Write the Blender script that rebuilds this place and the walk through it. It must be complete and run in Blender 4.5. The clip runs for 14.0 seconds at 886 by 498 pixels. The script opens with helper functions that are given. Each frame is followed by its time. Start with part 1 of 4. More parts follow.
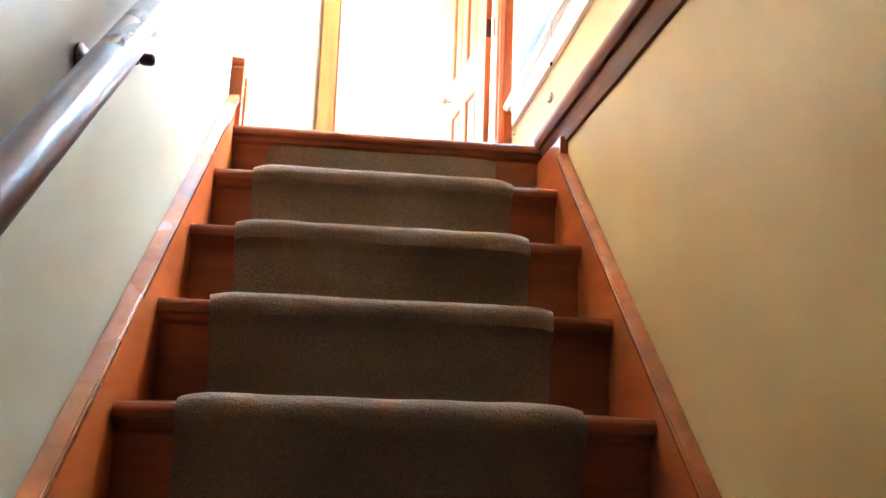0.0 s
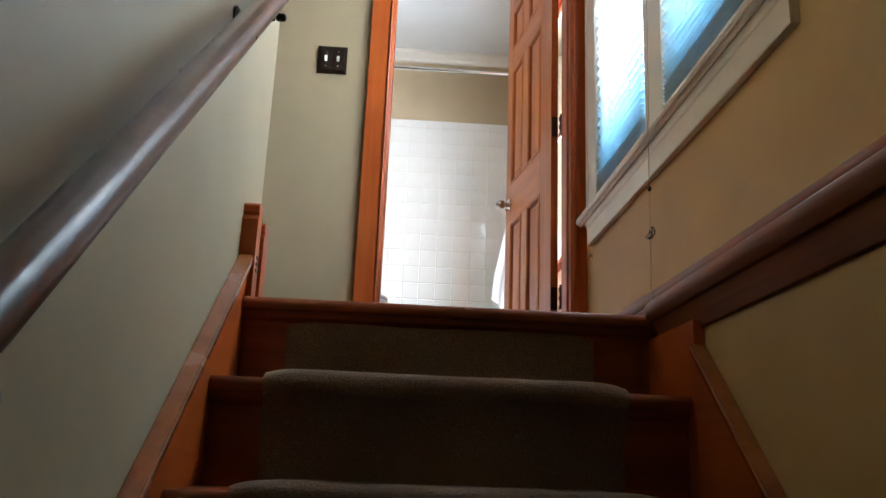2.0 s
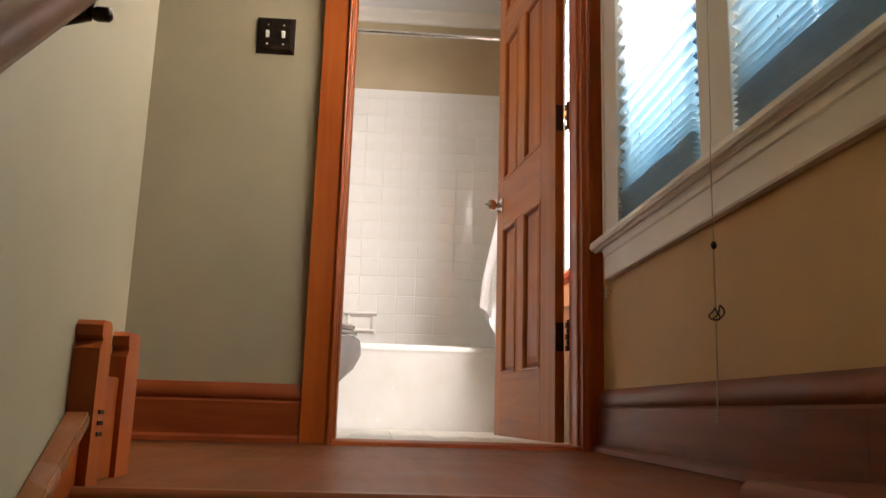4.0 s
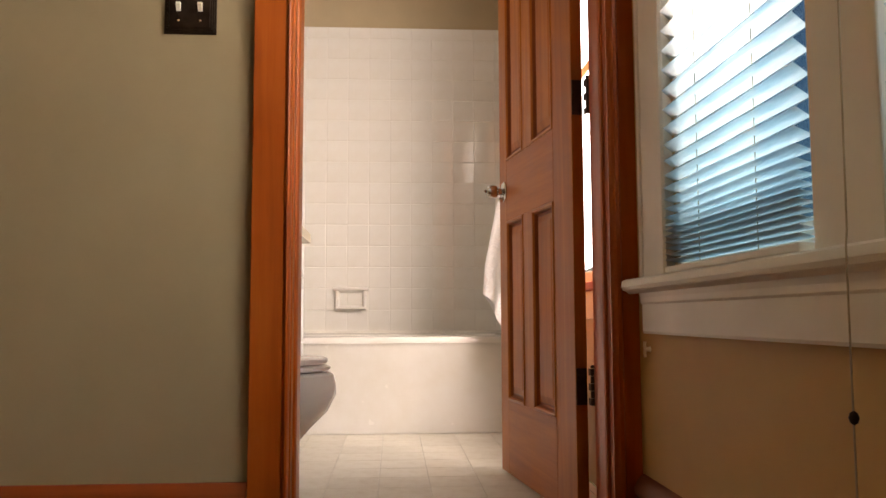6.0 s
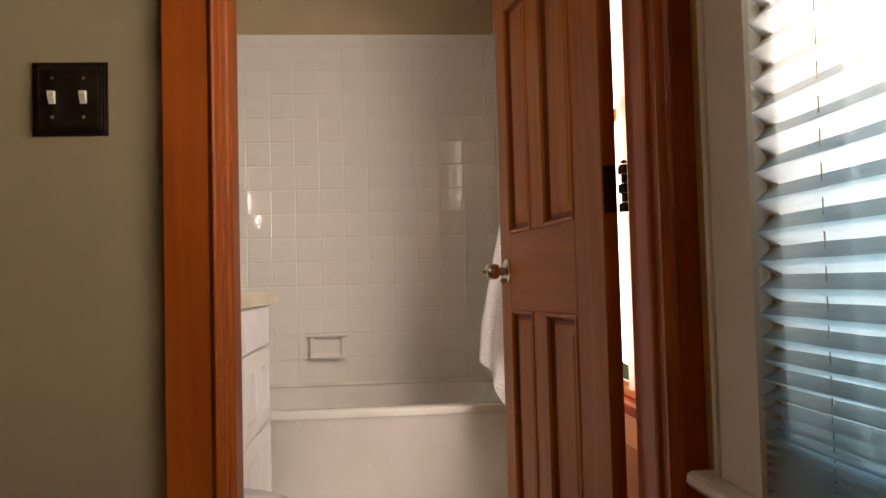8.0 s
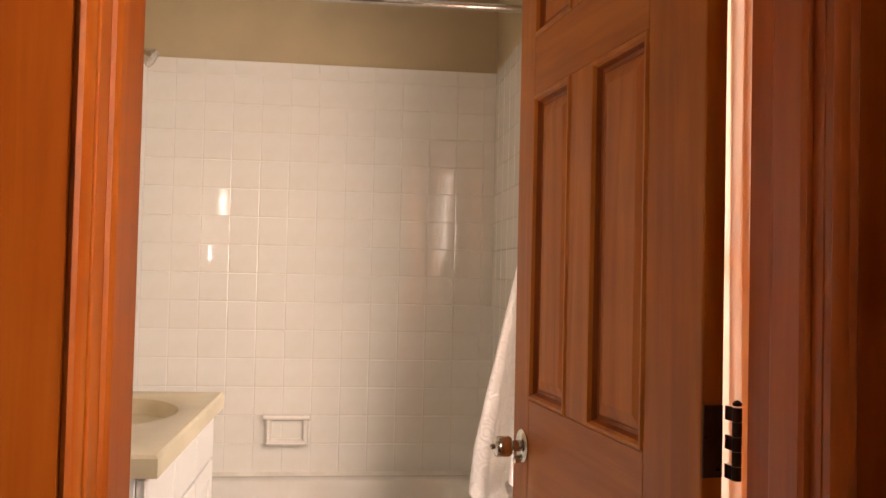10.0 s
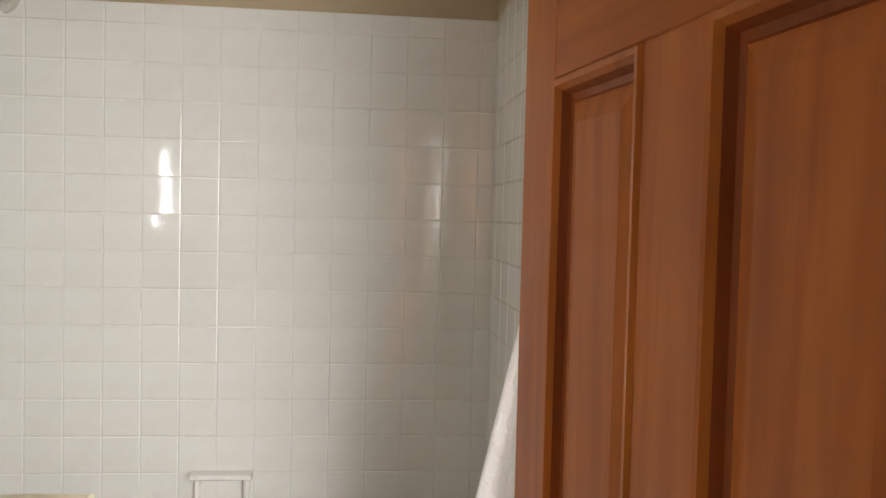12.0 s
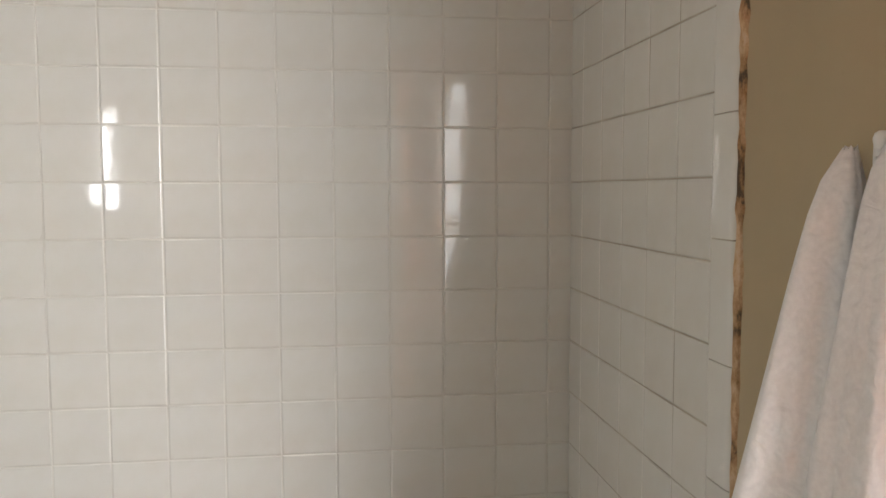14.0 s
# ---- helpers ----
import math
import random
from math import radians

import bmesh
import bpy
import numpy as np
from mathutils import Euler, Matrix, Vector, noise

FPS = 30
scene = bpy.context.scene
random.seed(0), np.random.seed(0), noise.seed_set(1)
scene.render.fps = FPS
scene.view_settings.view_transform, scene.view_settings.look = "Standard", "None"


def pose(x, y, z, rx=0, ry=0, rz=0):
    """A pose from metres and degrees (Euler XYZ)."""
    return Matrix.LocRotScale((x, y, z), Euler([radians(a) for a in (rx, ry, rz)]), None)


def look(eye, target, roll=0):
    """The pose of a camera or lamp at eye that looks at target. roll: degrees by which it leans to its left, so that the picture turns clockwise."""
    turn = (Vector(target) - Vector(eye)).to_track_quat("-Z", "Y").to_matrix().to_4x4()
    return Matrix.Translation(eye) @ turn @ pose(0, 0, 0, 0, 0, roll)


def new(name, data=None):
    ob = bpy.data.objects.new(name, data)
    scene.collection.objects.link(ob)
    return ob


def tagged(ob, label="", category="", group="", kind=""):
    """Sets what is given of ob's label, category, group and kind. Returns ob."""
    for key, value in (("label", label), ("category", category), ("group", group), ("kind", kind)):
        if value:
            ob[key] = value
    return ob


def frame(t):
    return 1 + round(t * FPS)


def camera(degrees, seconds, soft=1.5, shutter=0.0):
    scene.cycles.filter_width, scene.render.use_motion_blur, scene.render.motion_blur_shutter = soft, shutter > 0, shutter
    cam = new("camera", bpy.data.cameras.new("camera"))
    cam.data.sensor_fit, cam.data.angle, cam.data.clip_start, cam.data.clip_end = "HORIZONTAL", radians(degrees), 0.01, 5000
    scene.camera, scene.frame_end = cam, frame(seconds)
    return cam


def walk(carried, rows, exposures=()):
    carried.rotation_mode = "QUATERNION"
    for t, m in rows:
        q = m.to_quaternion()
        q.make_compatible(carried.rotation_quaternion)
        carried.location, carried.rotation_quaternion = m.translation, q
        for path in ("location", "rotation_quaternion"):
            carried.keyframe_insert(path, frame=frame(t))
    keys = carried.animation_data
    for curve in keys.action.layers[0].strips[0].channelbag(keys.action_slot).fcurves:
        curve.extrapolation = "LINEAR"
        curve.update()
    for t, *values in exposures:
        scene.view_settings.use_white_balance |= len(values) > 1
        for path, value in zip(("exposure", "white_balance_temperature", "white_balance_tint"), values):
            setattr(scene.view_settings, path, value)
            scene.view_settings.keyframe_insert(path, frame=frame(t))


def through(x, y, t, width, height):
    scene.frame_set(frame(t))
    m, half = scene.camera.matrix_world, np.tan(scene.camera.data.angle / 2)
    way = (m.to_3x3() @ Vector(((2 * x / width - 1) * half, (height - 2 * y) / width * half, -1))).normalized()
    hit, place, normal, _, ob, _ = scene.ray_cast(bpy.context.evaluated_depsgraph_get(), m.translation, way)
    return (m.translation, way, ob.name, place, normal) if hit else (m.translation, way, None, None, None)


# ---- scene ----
cam = camera(57.5, 14.0)

PATH = [
    (0, (0.33, -3.293, -0.663), (0.542, -1.337, -0.304), 2.1),
    (0.5, (0.3, -3.163, -0.527), (0.473, -1.233, -0.031), 2.2),
    (1, (0.281, -3.025, -0.484), (0.43, -1.1, 0.039), 2.7),
    (1.5, (0.31, -2.891, -0.363), (0.425, -0.96, 0.141), 2.6),
    (2, (0.303, -2.815, -0.294), (0.399, -0.884, 0.216), 2.3),
    (2.5, (0.283, -2.679, -0.178), (0.395, -0.747, 0.326), 2.4),
    (3, (0.321, -2.546, -0.101), (0.448, -0.611, 0.386), 2.5),
    (3.2, (0.318, -2.479, -0.053), (0.457, -0.539, 0.414), 2.0),
    (5.3, (0.426, -1.922, 0.333), (0.549, 0.059, 0.575), 1.0),
    (5.5, (0.431, -1.86, 0.388), (0.549, 0.125, 0.597), 0.4),
    (6, (0.435, -1.741, 0.498), (0.556, 0.249, 0.666), -0.2),
    (6.5, (0.478, -1.617, 0.612), (0.592, 0.374, 0.758), -0.6),
    (7, (0.464, -1.499, 0.687), (0.592, 0.492, 0.827), -0.8),
    (7.5, (0.427, -1.388, 0.795), (0.59, 0.603, 0.885), -0.8),
    (8, (0.456, -1.265, 0.873), (0.615, 0.726, 0.958), -1.5),
    (8.5, (0.464, -1.126, 0.961), (0.581, 0.867, 1.074), -1.7),
    (9, (0.408, -1.007, 1.061), (0.555, 0.985, 1.172), -0.7),
    (9.2, (0.409, -0.978, 1.098), (0.579, 1.011, 1.209), 0.3),
    (11.5, (0.581, -0.127, 1.428), (0.855, 1.852, 1.346), 1.2),
    (12, (0.611, 0.038, 1.454), (0.819, 2.026, 1.373), 1.4),
    (12.5, (0.608, 0.282, 1.466), (0.717, 2.278, 1.403), 1.3),
    (13, (0.583, 0.446, 1.461), (0.693, 2.440, 1.378), 1.1),
    (13.5, (0.539, 0.697, 1.442), (0.77, 2.681, 1.34), -0.3),
    (14, (0.521, 0.877, 1.424), (0.793, 2.853, 1.278), -0.1),
]
EXPOSURES = [
    (0.0, 4.4, 5050, 10), (0.3, 3.75, 5050, 9), (0.5, 2.4, 5050, 8), (0.8, 1.65, 5200, 9), (1.5, 1.1, 5500, 10), (2.2, 1.0, 5800, 12), (3.2, 0.7, 6400, 16),
    (5.3, 0.45, 7900, 25), (6.5, 0.1, 8200, 26), (7.2, -0.2, 8000, 25), (8.0, -0.55, 8200, 26), (8.6, -0.45, 9000, 32), (9.2, 0.02, 9500, 34),
    (11.3, 0.14, 7300, 18), (12.5, 0.02, 6400, 11), (14.0, -0.08, 6600, 14),
]
walk(cam, [(t, look(eye, target, roll)) for t, eye, target, roll in PATH], EXPOSURES)

# ---- world and light ----
world = bpy.data.worlds.new("world")
scene.world = world
world.use_nodes = True
wn = world.node_tree
sky = wn.nodes.new("ShaderNodeTexSky")
sky.sky_type, sky.sun_disc = "NISHITA", False
sky.dust_density = 5.0
sky.sun_elevation, sky.sun_rotation = radians(48), radians(200)
wn.links.new(sky.outputs[0], wn.nodes["Background"].inputs[0])
wn.nodes["Background"].inputs[1].default_value = 0.15

sun = new("sun", bpy.data.lights.new("sun", "SUN"))
sun.data.energy, sun.data.angle, sun.data.color = 2.5, radians(0.5), (1.0, 0.93, 0.84)
sun.matrix_world = look((-6, -10, 12), (0, 0, 0))


def window_light(name, at, turn, w, h, power, colour):
    ob = new(name, bpy.data.lights.new(name, "AREA"))
    ob.data.shape, ob.data.size, ob.data.size_y = "RECTANGLE", w, h
    ob.data.energy, ob.data.color = power, colour
    ob.matrix_world = pose(*at, *turn)
    return ob


# sky light standing in the openings of the windows, turned into the house
window_light("sky_light_hall", (1.50, -0.68, 1.72), (66, 0, 90), 1.84, 1.3, 116, (1.0, 0.985, 0.96))
window_light("sky_light_bath", (1.075, 0.78, 1.28), (90, 0, 84), 0.56, 1.24, 14, (0.94, 0.98, 1.0))
window_light("sky_light_small", (-0.53, 0.29, 1.55), (91, 0, -35), 0.12, 0.44, 3.9, (0.94, 0.98, 1.0))


# ---- helpers for building ----
def part(name, bm, material, parent=None, label="", smooth=False, world_space=True):
    me = bpy.data.meshes.new(name)
    if bm.faces:
        bmesh.ops.recalc_face_normals(bm, faces=bm.faces[:])
    bm.to_mesh(me)
    bm.free()
    me.materials.append(material)
    if smooth:
        for p in me.polygons:
            p.use_smooth = True
        me.set_sharp_from_angle(angle=radians(40))
    ob = new(name, me)
    if parent is not None:
        ob.parent = parent
        if world_space:
            up = parent.matrix_basis.copy()
            if parent.parent is not None:
                up = parent.parent.matrix_basis @ parent.matrix_parent_inverse @ up
            ob.matrix_parent_inverse = up.inverted()
    if label:
        ob["label"] = label
    return ob


def base(name, at, label, category, group="", kind="", turn=0.0):
    ob = new(name)
    ob.empty_display_size = 0.05
    ob.matrix_basis = pose(*at, 0, 0, turn)
    return tagged(ob, label, category, group, kind)


def box(x0, x1, y0, y1, z0, z1, r=0.0, seg=2, bm=None):
    bm = bm or bmesh.new()
    m = Matrix.Translation(((x0 + x1) / 2, (y0 + y1) / 2, (z0 + z1) / 2)) @ Matrix.Diagonal((x1 - x0, y1 - y0, z1 - z0, 1))
    made = bmesh.ops.create_cube(bm, size=1, matrix=m)
    if r > 0:
        edges = list({e for v in made["verts"] for e in v.link_edges})
        bmesh.ops.bevel(bm, geom=edges, offset=r, segments=seg, profile=0.5, affect="EDGES")
    return bm


def prism(points, axis, a, b, bm=None):
    """A profile drawn in the plane across an axis, pulled along it from a to b. Points: (y, z), (x, z) or (x, y)."""
    bm = bm or bmesh.new()
    place = {"x": lambda p, t: (t, p[0], p[1]), "y": lambda p, t: (p[0], t, p[1]), "z": lambda p, t: (p[0], p[1], t)}[axis]
    rings = [[bm.verts.new(place(p, t)) for p in points] for t in (a, b)]
    n = len(points)
    for i in range(n):
        bm.faces.new((rings[0][i], rings[0][(i + 1) % n], rings[1][(i + 1) % n], rings[1][i]))
    bm.faces.new(rings[0])
    bm.faces.new(rings[1])
    return bm


def loft(rings, bm=None, cap=True):
    bm = bm or bmesh.new()
    vs = [[bm.verts.new(p) for p in ring] for ring in rings]
    n = len(vs[0])
    for a, b in zip(vs, vs[1:]):
        for i in range(n):
            bm.faces.new((a[i], a[(i + 1) % n], b[(i + 1) % n], b[i]))
    if cap:
        bm.faces.new(vs[0])
        bm.faces.new(vs[-1])
    return bm


def turned(profile, m, n=24, bm=None):
    """A lathe shape: (radius, height) pairs round the z axis of the pose m."""
    rings = [[m @ Vector((r * math.cos(2 * math.pi * i / n), r * math.sin(2 * math.pi * i / n), h)) for i in range(n)] for r, h in profile]
    return loft(rings, bm)


def tube(points, r, n=10, bm=None):
    """A round bar along a line of points."""
    pts = [Vector(p) for p in points]
    rings = []
    for i, p in enumerate(pts):
        way = (pts[min(i + 1, len(pts) - 1)] - pts[max(i - 1, 0)]).normalized()
        side = way.cross(Vector((0.3, 0.2, 1)) if abs(way.z) < 0.9 else Vector((1, 0, 0))).normalized()
        up = side.cross(way)
        rings.append([p + r * (math.cos(2 * math.pi * k / n) * side + math.sin(2 * math.pi * k / n) * up) for k in range(n)])
    return loft(rings, bm)


def ellipse(cx, cy, z, rx, ry, n=32, power=1.0):
    out = []
    for i in range(n):
        a = 2 * math.pi * i / n
        c, s = math.cos(a), math.sin(a)
        out.append((cx + rx * math.copysign(abs(c) ** power, c), cy + ry * math.copysign(abs(s) ** power, s), z))
    return out


def sunk_panel(s0, s1, z0, z1, steps, face, bm=None, closed=True):
    """A panel of nested rectangles: each step is (inset, depth); face(s, z, depth) places a point."""
    bm = bm or bmesh.new()
    rings = []
    for inset, depth in steps:
        rings.append([bm.verts.new(face(s, z, depth)) for s, z in
                      ((s0 + inset, z0 + inset), (s1 - inset, z0 + inset), (s1 - inset, z1 - inset), (s0 + inset, z1 - inset))])
    for a, b in zip(rings, rings[1:]):
        for i in range(4):
            bm.faces.new((a[i], a[(i + 1) % 4], b[(i + 1) % 4], b[i]))
    if closed:
        bm.faces.new(rings[-1])
    return bm


# ---- materials ----
def material(name, rough=0.5, metal=0.0, spec=0.5):
    mat = bpy.data.materials.new(name)
    mat.use_nodes = True
    nt = mat.node_tree
    b = nt.nodes["Principled BSDF"]
    b.inputs["Roughness"].default_value, b.inputs["Metallic"].default_value = rough, metal
    b.inputs["Specular IOR Level"].default_value = spec
    return mat, nt, b


def coords(nt, scale=(1, 1, 1), turn=(0, 0, 0)):
    tc, mp = nt.nodes.new("ShaderNodeTexCoord"), nt.nodes.new("ShaderNodeMapping")
    mp.inputs["Scale"].default_value, mp.inputs["Rotation"].default_value = scale, turn
    nt.links.new(tc.outputs["Object"], mp.inputs[0])
    return mp.outputs[0]


def noise_tex(nt, vec, scale, detail=4, rough=0.5, dist=0.0):
    n = nt.nodes.new("ShaderNodeTexNoise")
    for key, v in (("Scale", scale), ("Detail", detail), ("Roughness", rough), ("Distortion", dist)):
        n.inputs[key].default_value = v
    nt.links.new(vec, n.inputs["Vector"])
    return n.outputs["Fac"]


def ramp(nt, fac, stops):
    r = nt.nodes.new("ShaderNodeValToRGB")
    while len(r.color_ramp.elements) < len(stops):
        r.color_ramp.elements.new(0.5)
    for e, (at, c) in zip(r.color_ramp.elements, stops):
        e.position, e.color = at, (*c, 1) if len(c) == 3 else c
    nt.links.new(fac, r.inputs[0])
    return r.outputs[0]


def mix(nt, fac, a, b, mode="MIX"):
    m = nt.nodes.new("ShaderNodeMix")
    m.data_type, m.blend_type = "RGBA", mode
    for value, sock in ((fac, m.inputs[0]), (a, m.inputs[6]), (b, m.inputs[7])):
        if isinstance(value, (int, float)):
            sock.default_value = value
        elif isinstance(value, tuple):
            sock.default_value = (*value, 1)
        else:
            nt.links.new(value, sock)
    return m.outputs[2]


def bump(nt, b, height, strength, distance):
    n = nt.nodes.new("ShaderNodeBump")
    n.inputs["Strength"].default_value, n.inputs["Distance"].default_value = strength, distance
    nt.links.new(height, n.inputs["Height"])
    nt.links.new(n.outputs[0], b.inputs["Normal"])


def wood(name, dark, mid, light, along="z", rough=0.38, coat=0.12):
    mat, nt, b = material(name, rough, 0.0, 0.22)
    stretch = {"x": (0.06, 1, 1), "y": (1, 0.06, 1), "z": (1, 1, 0.06)}[along]
    v = coords(nt, stretch)
    fine = noise_tex(nt, v, 160, 5, 0.65, 0.3)
    broad = noise_tex(nt, v, 22, 3, 0.5, 1.2)
    blotch = noise_tex(nt, coords(nt), 5, 2)
    col = mix(nt, ramp(nt, fine, [(0.3, (0, 0, 0)), (0.8, (1, 1, 1))]), mix(nt, 0.5, dark, mid), mix(nt, 0.5, mid, light))
    col = mix(nt, 0.55, col, ramp(nt, broad, [(0.3, dark), (0.5, mid), (0.7, light)]))
    col = mix(nt, 0.25, col, ramp(nt, blotch, [(0.3, dark), (0.7, light)]))
    nt.links.new(col, b.inputs["Base Color"])
    b.inputs["Coat Weight"].default_value, b.inputs["Coat Roughness"].default_value = coat, 0.18
    nt.links.new(ramp(nt, blotch, [(0.2, (rough - 0.06,) * 3), (0.8, (rough + 0.1,) * 3)]), b.inputs["Roughness"])
    bump(nt, b, fine, 0.12, 0.001)
    return mat


def paint(name, colour, vary=0.06, rough=0.6, scale=3.0, grain=260, relief=0.08):
    mat, nt, b = material(name, rough, 0, 0.35)
    v = coords(nt)
    lo, hi = tuple(c * (1 - vary) for c in colour), tuple(min(1, c * (1 + vary)) for c in colour)
    col = ramp(nt, noise_tex(nt, v, scale, 4, 0.6), [(0.3, lo), (0.7, hi)])
    scuff = ramp(nt, noise_tex(nt, v, 24, 6, 0.7), [(0.66, (1, 1, 1)), (0.8, (0.93, 0.92, 0.9))])
    nt.links.new(mix(nt, 1.0, col, scuff, "MULTIPLY"), b.inputs["Base Color"])
    bump(nt, b, noise_tex(nt, v, grain, 3, 0.6), relief, 0.001)
    return mat


def metal(name, colour, rough):
    mat, nt, b = material(name, rough, 1.0)
    v = coords(nt)
    lo = tuple(c * 0.75 for c in colour)
    nt.links.new(ramp(nt, noise_tex(nt, v, 40, 4), [(0.35, lo), (0.65, colour)]), b.inputs["Base Color"])
    nt.links.new(ramp(nt, noise_tex(nt, v, 90, 3), [(0.3, (rough * 0.7,) * 3), (0.7, (rough * 1.5,) * 3)]), b.inputs["Roughness"])
    return mat


def caulk_mat():
    mat, nt, b = material("stained_caulk", 0.8)
    v = coords(nt, (1, 1, 0.5))
    nt.links.new(ramp(nt, noise_tex(nt, v, 22, 6, 0.75), [(0.38, (0.10, 0.07, 0.045)), (0.46, (0.42, 0.24, 0.11)), (0.56, (0.62, 0.42, 0.25)), (0.7, (0.72, 0.60, 0.46))]), b.inputs["Base Color"])
    return mat


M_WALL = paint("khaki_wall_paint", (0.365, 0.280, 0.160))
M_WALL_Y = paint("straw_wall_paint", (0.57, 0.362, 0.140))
M_BATH_WALL = paint("tan_wall_paint", (0.46, 0.365, 0.23))
M_CEIL = paint("ceiling_paint", (0.74, 0.75, 0.75), 0.03)
M_TRIM_WHITE = paint("ivory_trim_paint", (0.72, 0.68, 0.60), 0.05, 0.35, 6, 90, 0.05)
M_WHITE_CAB = paint("white_cabinet_paint", (0.80, 0.79, 0.76), 0.02, 0.3, 5, 120, 0.03)
M_WOOD_Z = wood("orange_stained_fir_upright", (0.27, 0.040, 0.005), (0.41, 0.076, 0.009), (0.50, 0.120, 0.016), "z")
M_WOOD_X = wood("orange_stained_fir_crosswise", (0.27, 0.040, 0.005), (0.41, 0.076, 0.009), (0.50, 0.120, 0.016), "x")
M_WOOD_Y = wood("orange_stained_fir_lengthwise", (0.27, 0.040, 0.005), (0.41, 0.076, 0.009), (0.50, 0.120, 0.016), "y")
M_DOOR_Z = wood("varnished_pine_upright", (0.26, 0.064, 0.011), (0.44, 0.122, 0.020), (0.57, 0.190, 0.036), "z", 0.42, 0.04)
M_DOOR_X = wood("varnished_pine_crosswise", (0.26, 0.064, 0.011), (0.44, 0.122, 0.020), (0.57, 0.190, 0.036), "x", 0.42, 0.04)
# slightly lighter and glossier than the door, for the panel beads
M_DOOR_BEAD = wood("light_pine_bead", (0.30, 0.070, 0.010), (0.46, 0.130, 0.018), (0.58, 0.200, 0.035), "z", 0.34, 0.12)
M_CAP = wood("glossy_skirt_cap", (0.20, 0.05, 0.012), (0.34, 0.10, 0.024), (0.44, 0.15, 0.04), "y", 0.22, 0.9)
# darker tone for the groove round each door panel
M_DOOR_DARK = wood("dark_pine_panel_groove", (0.16, 0.032, 0.006), (0.26, 0.060, 0.011), (0.35, 0.095, 0.02), "z", 0.4, 0.06)
# redder fir for the hall baseboard, with the shade low down darkening its colour
M_BASE_X = wood("shaded_red_baseboard", (0.16, 0.024, 0.006), (0.27, 0.048, 0.010), (0.36, 0.08, 0.018), "x")
M_LEDGE = wood("red_brown_stained_trim", (0.10, 0.023, 0.005), (0.20, 0.050, 0.011), (0.29, 0.083, 0.021), "y", 0.48, 0.05)
M_STAIR = wood("stair_fir", (0.13, 0.027, 0.007), (0.24, 0.058, 0.014), (0.33, 0.092, 0.023), "x", 0.4, 0.2)
M_RAIL = wood("dark_handrail_wood", (0.05, 0.018, 0.008), (0.11, 0.04, 0.016), (0.18, 0.07, 0.028), "y", 0.30, 0.12)
M_BRONZE = metal("dark_bronze", (0.075, 0.052, 0.04), 0.38)
M_CHROME = metal("brushed_nickel", (0.72, 0.69, 0.64), 0.16)
M_IVORY = paint("ivory_plastic", (0.78, 0.73, 0.58), 0.02, 0.3)
M_GROUT = paint("pale_grout", (0.69, 0.665, 0.605), 0.10, 0.9, 9)
M_GROUT_DIRTY = paint("soiled_grout", (0.42, 0.38, 0.31), 0.35, 0.9, 7)
M_CAULK = caulk_mat()
M_CORD = paint("beige_cord", (0.45, 0.38, 0.27), 0.1, 0.8)


def glazed(name, colour, spread, rough=0.07, relief=0.06):
    mat, nt, b = material(name, rough)
    b.inputs["IOR"].default_value = 1.68
    info = nt.nodes.new("ShaderNodeObjectInfo")
    lo, hi = tuple(c * (1 - spread) for c in colour), tuple(min(1, c * (1 + spread)) for c in colour)
    col = ramp(nt, info.outputs["Random"], [(0.0, lo), (1.0, hi)])
    v = coords(nt)
    film = ramp(nt, noise_tex(nt, v, 7, 5, 0.6), [(0.4, (1, 1, 1)), (0.75, (0.94, 0.92, 0.88))])
    nt.links.new(mix(nt, 1.0, col, film, "MULTIPLY"), b.inputs["Base Color"])
    nt.links.new(ramp(nt, noise_tex(nt, v, 16, 4), [(0.3, (rough * 0.6,) * 3), (0.75, (rough * 2.4,) * 3)]), b.inputs["Roughness"])
    bump(nt, b, noise_tex(nt, v, 18, 2), relief, 0.004)
    return mat


M_TILE = glazed("white_glazed_tile", (0.76, 0.745, 0.70), 0.012, 0.045)
M_ENAMEL = glazed("white_enamel", (0.72, 0.70, 0.655), 0.0, 0.12, 0.03)
M_CHINA = glazed("white_china", (0.80, 0.77, 0.73), 0.0, 0.08)
M_COUNTER = paint("cream_cultured_marble", (0.66, 0.575, 0.41), 0.07, 0.24, 5.0, 120, 0.01)


def floor_tile_mat():
    mat, nt, b = material("cream_floor_tile", 0.4)
    info = nt.nodes.new("ShaderNodeObjectInfo")
    v = coords(nt)
    a = ramp(nt, noise_tex(nt, v, 14, 6, 0.65, 0.6), [(0.3, (0.60, 0.54, 0.43)), (0.55, (0.72, 0.68, 0.59)), (0.8, (0.66, 0.61, 0.50))])
    nt.links.new(mix(nt, 0.18, a, ramp(nt, info.outputs["Random"], [(0, (0.5, 0.45, 0.36)), (1, (0.78, 0.74, 0.66))])), b.inputs["Base Color"])
    bump(nt, b, noise_tex(nt, v, 40, 4), 0.12, 0.002)
    return mat


